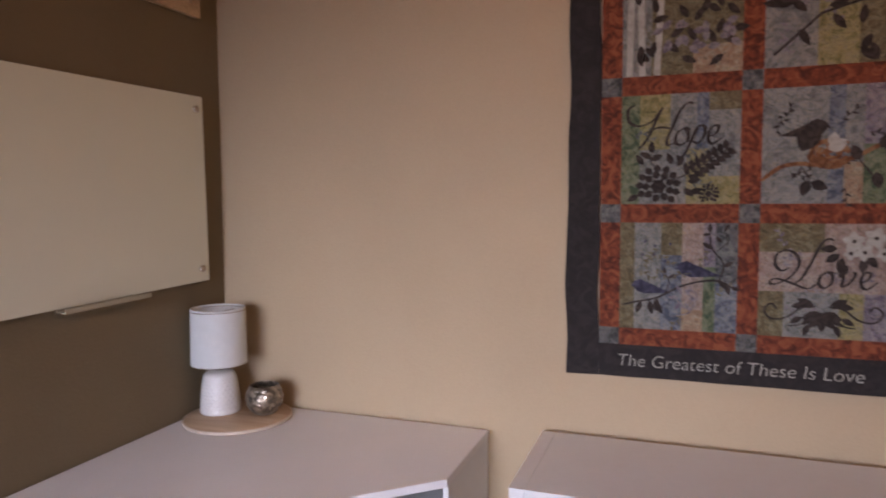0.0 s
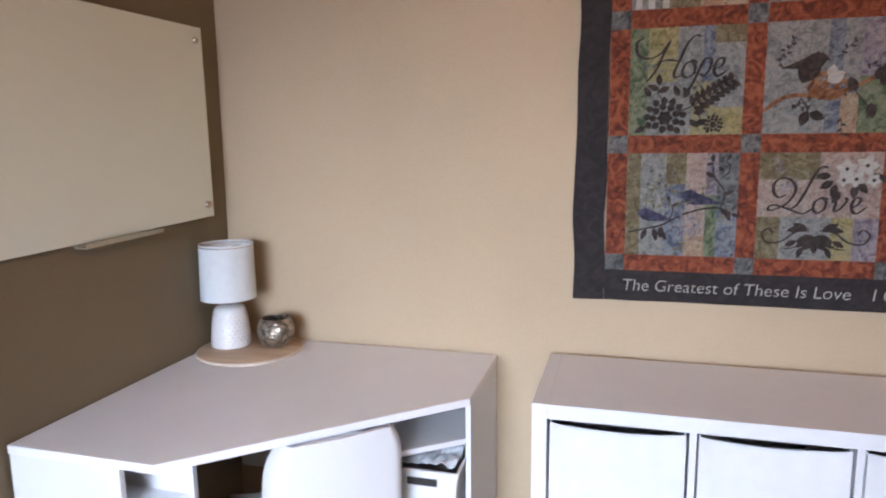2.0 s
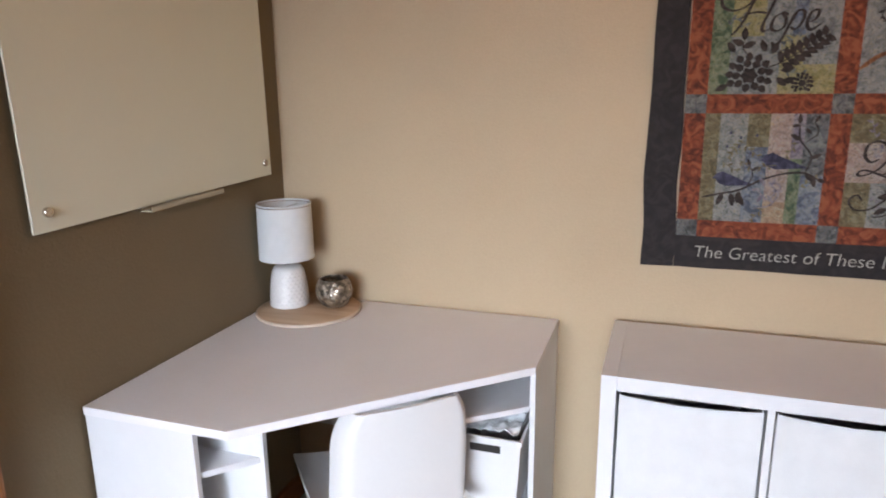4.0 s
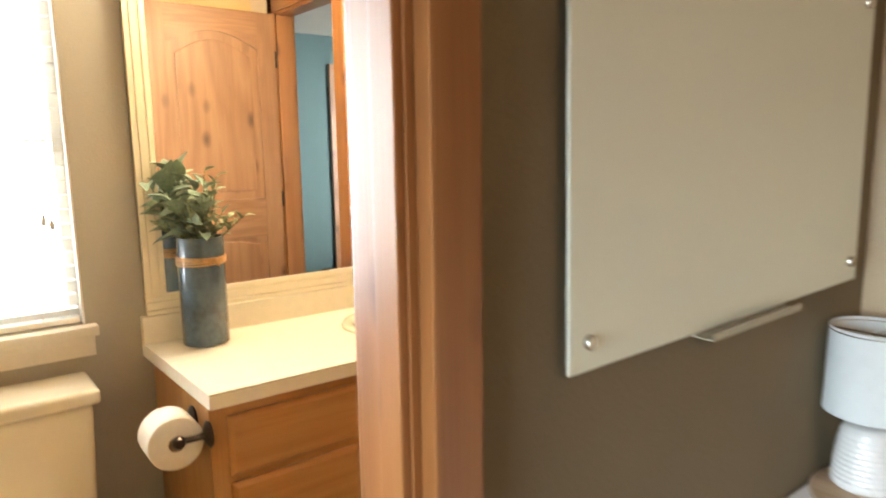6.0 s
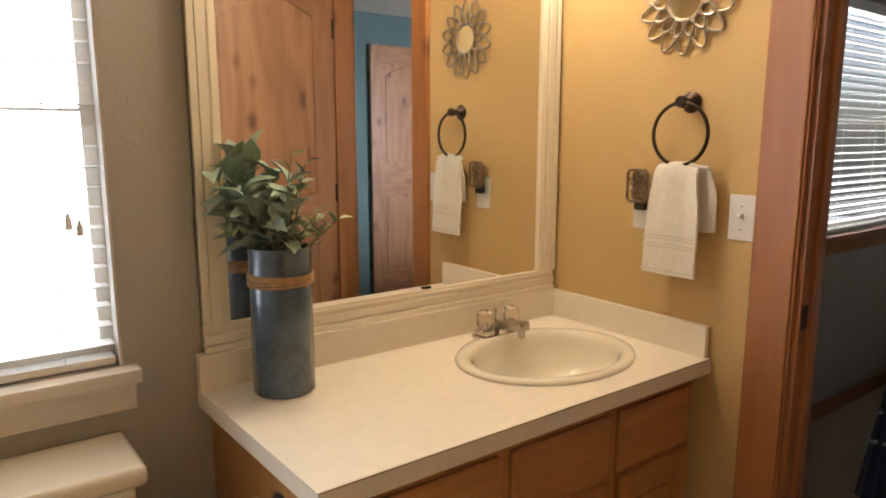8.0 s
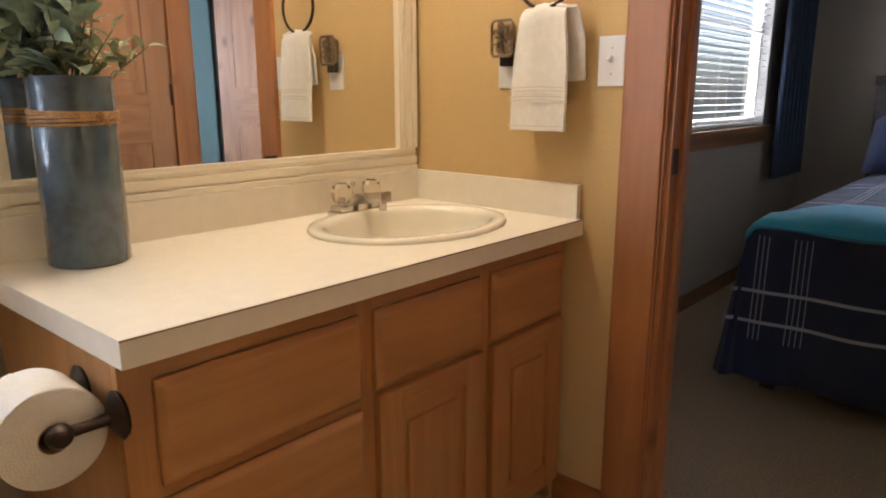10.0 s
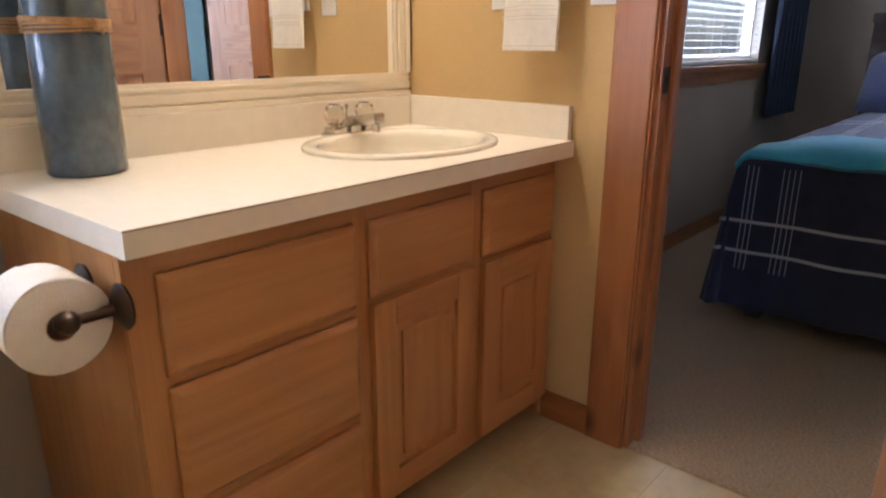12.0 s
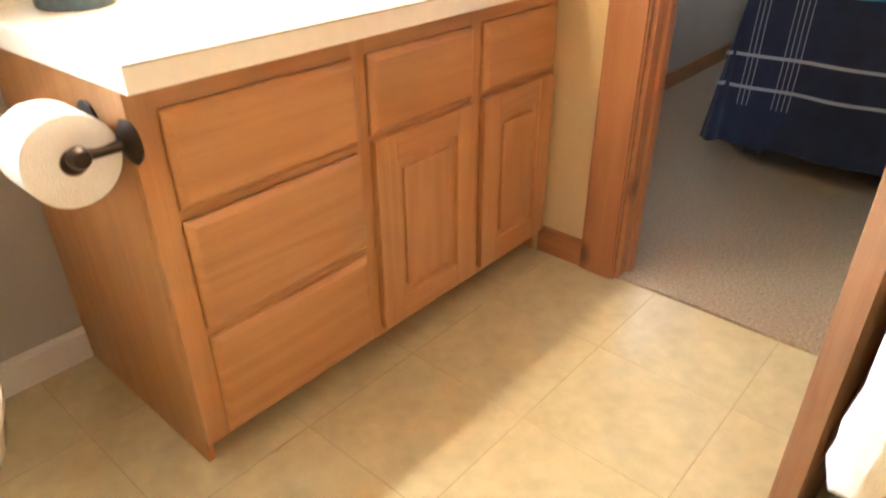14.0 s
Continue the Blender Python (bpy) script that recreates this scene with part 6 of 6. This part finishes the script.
for k in range(14):
    a0 = 2 * math.pi * k / 14
    for nm, r0, r1, wd in (("petal", 0.055, 0.098, 0.30), ("outer_petal", 0.085, 0.140, 0.26)):
        off = a0 + (math.pi / 14 if nm == "outer_petal" else 0)
        pts = []
        for q in range(17):
            t = q / 16
            r = r0 + (r1 - r0) * math.sin(math.pi * t) ** 0.8
            an = off + wd * (2 * t - 1) * (1 - 0.15 * math.sin(math.pi * t))
            pts.append((r * math.cos(an), -0.010 - (0.003 if nm == "petal" else 0), r * math.sin(an)))
        part(nm, tube(pts, 0.0042, 6), PEWTER, sm, "", True)

# bath towel on a bar behind the open door
bar = thing("towel_bar", "bronze towel bar on the wall behind the bathroom door", "towel bar", (WB, 1.12, 1.16))
part("bar", tube([(-0.05, -0.17, 0), (-0.05, 0.13, 0)], 0.008, 12), BRONZE, bar, "", True)
for y in (-0.165, 0.125):
    part("post", moved(lathe([(0, 0), (0.022, 0), (0.02, 0.008), (0.009, 0.014), (0.009, 0.05), (0, 0.05)], 18, (0, 0, 0), "x"), Matrix.Translation((0, y, 0)) @ Matrix.Diagonal((-1, 1, 1, 1))), BRONZE, bar, "", True)
bt = thing("bath_towel", "thick white bath towel hanging on the bar", "towel", (WB - 0.040, 1.12, 1.16))
def towel_pad(y0, y1, z0, thick, seed):
    """A thick folded length of towel with soft rounded edges."""
    bm = box(-thick / 2, thick / 2, y0, y1, z0, 0.02)
    bmesh.ops.subdivide_edges(bm, edges=bm.edges[:], cuts=7, use_grid_fill=True)
    cy, cz, hy, hz = (y0 + y1) / 2, (z0 + 0.02) / 2, (y1 - y0) / 2, (0.02 - z0) / 2
    for v in bm.verts:
        a, b = abs(v.co.y - cy) / hy, (cz - v.co.z) / hz
        round_y = math.sqrt(max(0.0, 1 - a ** 4))
        v.co.x *= 0.35 + 0.65 * round_y
        if b > 0.6:
            v.co.z += 0.05 * (1 - round_y) * (b - 0.6) / 0.4
            v.co.x *= 1 - 0.25 * ((b - 0.6) / 0.4) ** 3
        n = noise.noise_vector(Vector((v.co.y * 30, v.co.z * 9, seed)))
        v.co += Vector((0.004 * n.x, 0.003 * n.y, 0.003 * n.z))
    bmesh.ops.subdivide_edges(bm, edges=bm.edges[:], cuts=1, use_grid_fill=True, smooth=0.6)
    return bm
part("front_fold", towel_pad(-0.115, 0.005, -0.585, 0.046, 1), CLOTH_WHITE, bt, "", 70)
part("front_fold", towel_pad(0.0, 0.115, -0.635, 0.042, 6), CLOTH_WHITE, bt, "", 70)

# ================================================================ BEDROOM
BEDX0, BEDX1, BEDY0, BEDY1, BEDZ = -2.255, -0.93, 3.12, 5.62, 0.665
bed = thing("bed", "bed with navy plaid comforter and dark wooden headboard", "bed", ((BEDX0 + BEDX1) / 2, BEDY0, 0.008))
hw, ln = (BEDX1 - BEDX0) / 2, BEDY1 - BEDY0
part("box_spring", box(-hw + 0.05, hw - 0.05, 0.08, ln, 0.16, 0.38, 0.02), BLACK_PART_SHADE, bed)
part("mattress", box(-hw + 0.03, hw - 0.03, 0.05, ln, 0.38, BEDZ - 0.03, 0.04), CLOTH_BIN, bed)
for x in (-hw + 0.09, hw - 0.09):
    for y in (0.14, ln - 0.1):
        part("leg", box(x - 0.03, x + 0.03, y - 0.03, y + 0.03, 0, 0.16, 0.004), DARK_WOOD, bed)
def comforter(u, v):
    """u runs across the bed with both side drops, v from the foot drop to the head."""
    drop = 0.58
    tot = 2 * hw + 2 * drop
    s = u * tot
    r = 0.0
    if s < drop:
        x, zx = -hw - 0.03 * (1 - s / drop), BEDZ - (drop - s)
    elif s > drop + 2 * hw:
        x, zx = hw + 0.03 * (s - drop - 2 * hw) / drop, BEDZ - (s - drop - 2 * hw)
    else:
        x, zx = -hw + (s - drop), BEDZ
    w = v * (ln + drop - 0.1)
    if w < drop:
        y, zy = -0.03 * (1 - w / drop), BEDZ - (drop - w)
    else:
        y, zy = w - drop, BEDZ
    z = min(zx, zy)
    if zx < BEDZ and zy < BEDZ:
        # the corner hangs as a soft cone between the two drops
        d, a = BEDZ - z, math.atan2(BEDZ - zy, BEDZ - zx)
        r = (0.03 + 0.06 * math.sin(2 * a) + 0.012 * math.sin(6 * a)) * d / drop
        return (math.copysign(hw + r * math.cos(a), x), -r * math.sin(a), max(0.03, z))
    side = min(1.0, max(0.0, min(s - drop, drop + 2 * hw - s)) / 0.1) if zy < BEDZ else 1.0
    fold = (0.014 * noise.noise(Vector((s * 5, w * 5, 2))) + (0.016 * math.sin(s * 21) if zy < BEDZ else 0) * (BEDZ - zy) / drop) * side
    if z < BEDZ - 0.001 and zx >= zy:
        y -= fold
    elif z < BEDZ - 0.001:
        x -= fold * min(1.0, (w - drop) / 0.1)
    edge = 1.0 - min(1.0, max(abs(x) / hw, 0)) ** 8
    return (x, y, max(0.03, z + (0.012 * noise.noise(Vector((x * 4, y * 4, 7))) if z >= BEDZ - 0.001 else 0) - (0.02 * (1 - edge) if z >= BEDZ - 0.001 else 0)))
part("comforter", sheet(70, 80, comforter, 0.012), NAVY, bed, "navy plaid comforter", 70)
def on_foot(x, z):
    """A point on the comforter's foot drop, just proud of it."""
    w = 0.58 - (BEDZ - z)
    s = 0.58 + x + hw
    fold = 0.014 * noise.noise(Vector((s * 5, w * 5, 2))) + 0.016 * math.sin(s * 21) * (BEDZ - z) / 0.58
    fold *= min(1.0, max(0.0, min(x + hw, hw - x)) / 0.1)
    return (x, -0.03 * (1 - w / 0.58) - fold - 0.0155, z)
def foot_band(z, h, x0, x1):
    n = 60
    return sheet(n, 1, lambda u, v: on_foot(x0 + (x1 - x0) * u, z + h * v + 0.004 * math.sin(u * 6)), 0.0015)
for z in (0.415, 0.300):
    part("stripe", foot_band(z, 0.012, -hw + 0.0, hw - 0.02), STRIPE, bed, "pale woven stripe")
for x in (0.042, 0.060, 0.078, 0.165, 0.183, 0.201, 0.219, 0.60, 0.618, 0.636, 0.654):
    part("stripe", sheet(1, 20, lambda u, v, x=x: on_foot(-hw + x + 0.0025 * u, 0.24 + 0.39 * v), 0.0015), STRIPE, bed, "pale woven stripe")


def on_corner(s, z):
    """A point just proud of the comforter's hanging corner, s from the bed's edge outwards."""
    x, y, zz = comforter((0.58 - s) / (2 * hw + 1.16), (0.58 - (BEDZ - z)) / (ln + 0.48))
    return (x - 0.010, y - 0.014, zz)


for z in (0.415, 0.305):
    part("stripe", sheet(24, 1, lambda u, v, z=z: on_corner(0.004 + 0.42 * u, z + 0.014 * v), 0.0015), STRIPE, bed, "pale woven stripe")
def on_top(x, y):
    p = comforter((0.58 + x + hw) / (2 * hw + 1.16), (0.58 + y) / (ln + 0.48))
    return (p[0], p[1], p[2] + 0.016)


for y, h in ((0.62, 0.012), (0.76, 0.006), (1.30, 0.012), (1.44, 0.006)):
    part("stripe", sheet(40, 1, lambda u, v: on_top(-hw + 0.03 + (2 * hw - 0.06) * u, y + h * v), 0.0015), STRIPE, bed, "pale woven stripe")
for x in (0.165, 0.183, 0.201, 0.60, 0.618, 0.636, 0.654):
    part("stripe", sheet(1, 40, lambda u, v: on_top(-hw + x + 0.0025 * u, 0.50 + 1.4 * v), 0.0015), STRIPE, bed, "pale woven stripe")
part("headboard", merge(box(-hw - 0.07, hw + 0.07, ln + 0.03, ln + 0.08, 0.3, 1.18, 0.01), box(-hw - 0.10, hw + 0.10, ln + 0.015, ln + 0.095, 1.18, 1.24, 0.01), box(-hw - 0.09, -hw - 0.01, ln + 0.02, ln + 0.09, 0, 1.2, 0.006), box(hw + 0.01, hw + 0.09, ln + 0.02, ln + 0.09, 0, 1.2, 0.006)), DARK_WOOD, bed, "dark wooden headboard")
def pillow_shape(w, d, h):
    def f(u, v):
        a, b = 2 * u - 1, 2 * v - 1
        return (a * w / 2, b * d / 2, h * (max(0, (1 - a ** 4) * (1 - b ** 4))) ** 0.6)
    top = sheet(16, 12, f)
    bot = sheet(16, 12, lambda u, v: (f(u, v)[0], f(u, v)[1], -0.35 * f(u, v)[2]))
    bm = merge(top, bot)
    bmesh.ops.remove_doubles(bm, verts=bm.verts[:], dist=0.0005)
    bmesh.ops.recalc_face_normals(bm, faces=bm.faces[:])
    return bm
for x in (-0.40, 0.40):
    p = solid("pillow", pillow_shape(0.64, 0.42, 0.13), NAVY, "navy pillow leaning on the dark headboard", "pillow", 70, "bed pillows")
    p.matrix_world = pose((BEDX0 + BEDX1) / 2 + x, BEDY0 + ln - 0.17, BEDZ + 0.17, 52, 0, 0)
def blanket(u, v):
    """Folded throw: crowned along its middle, sinking to a thin lap at the bed's edge."""
    x = BEDX0 - 0.012 + (BEDX1 - BEDX0 + 0.024) * u
    rise = min(1.0, min(u, 1 - u) * 5.0)
    rise = rise * rise * (3 - 2 * rise)
    y = BEDY0 - 0.012 + 0.012 * math.sin(u * 17) + (0.20 + 0.26 * rise) * v
    lap = max(0.0, 1 - v * 9)
    e = min(1, min(u, 1 - u) * 26)
    return (x, y, BEDZ + 0.024 + (0.008 + 0.045 * rise) * math.sin(math.pi * min(1, v * 1.05)) ** 0.7 + 0.010 * noise.noise(Vector((x * 6, y * 9, 4))) - 0.05 * (1 - e) ** 2 - 0.020 * lap)
solid("throw_blanket", sheet(60, 18, blanket, 0.02), TURQ, "turquoise fleece throw folded across the foot of the bed", "blanket", 70)
def curtain(u, v):
    y = RWIN[1] + 0.01 + 0.62 * u
    return (BX + 0.075 + 0.028 * math.sin(u * 44) * (0.6 + 0.4 * (1 - v)), y, 0.62 + 1.52 * v)
solid("curtain", sheet(70, 10, curtain, 0.003), CURTAIN, "navy curtain panel gathered beside the bedroom window", "curtain", 80)
rod = thing("curtain_rod", "dark curtain rod above the bedroom window", "curtain rod", (BX + 0.075, RWIN[0], 2.15))
part("rod", tube([(0, -0.2, 0), (0, 1.8, 0)], 0.010, 12), BRONZE, rod, "", True)
part("finial", lathe([(0, 0), (0.016, 0.004), (0.022, 0.018), (0.016, 0.034), (0, 0.04)], 16, (0, 1.8, 0), "y"), BRONZE, rod, "", True)
for y in (-0.1, 1.7):
    part("bracket", box(-0.075, 0.004, y - 0.008, y + 0.008, -0.012, -0.002, 0.002), BRONZE, rod)

# dome out of view, added as a fixture for the assumed warm lamp
ceil_lamp = thing("assumed_ceiling_dome", "assumed dome ceiling light of the office, out of view", "ceiling light", (0.5, 0.9, CEIL))
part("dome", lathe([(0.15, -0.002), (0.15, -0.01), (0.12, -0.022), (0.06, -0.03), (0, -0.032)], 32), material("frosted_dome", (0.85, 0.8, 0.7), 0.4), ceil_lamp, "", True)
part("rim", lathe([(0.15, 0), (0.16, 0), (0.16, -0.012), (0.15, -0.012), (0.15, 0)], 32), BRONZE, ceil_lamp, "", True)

# ---------------------------------------------------------------- floor tiles
def tile_mesh(w, h):
    return mesh_of("tile", box(0.0014, w - 0.0014, 0.0014, h - 0.0014, -0.004, 0.0, 0.0008), VINYL)
TXS, TYS = 0.335, 0.326
shared = {}
x = -2.002 - 3 * TXS
while x < WB:
    xa, xb = max(x, MX), min(x + TXS, WB)
    y = 2.073 - TYS * 10
    while y < TW:
        ya, yb = max(y, BS), min(y + TYS, TW + 0.004)
        if xb - xa > 0.01 and yb - ya > 0.005:
            key = (round(xb - xa, 3), round(yb - ya, 3))
            if key not in shared:
                shared[key] = tile_mesh(*key)
            o = new("tile", shared[key])
            o.parent = floor_bath
            o.location = (xa, ya, 0.0)
        y += TYS
    x += TXS
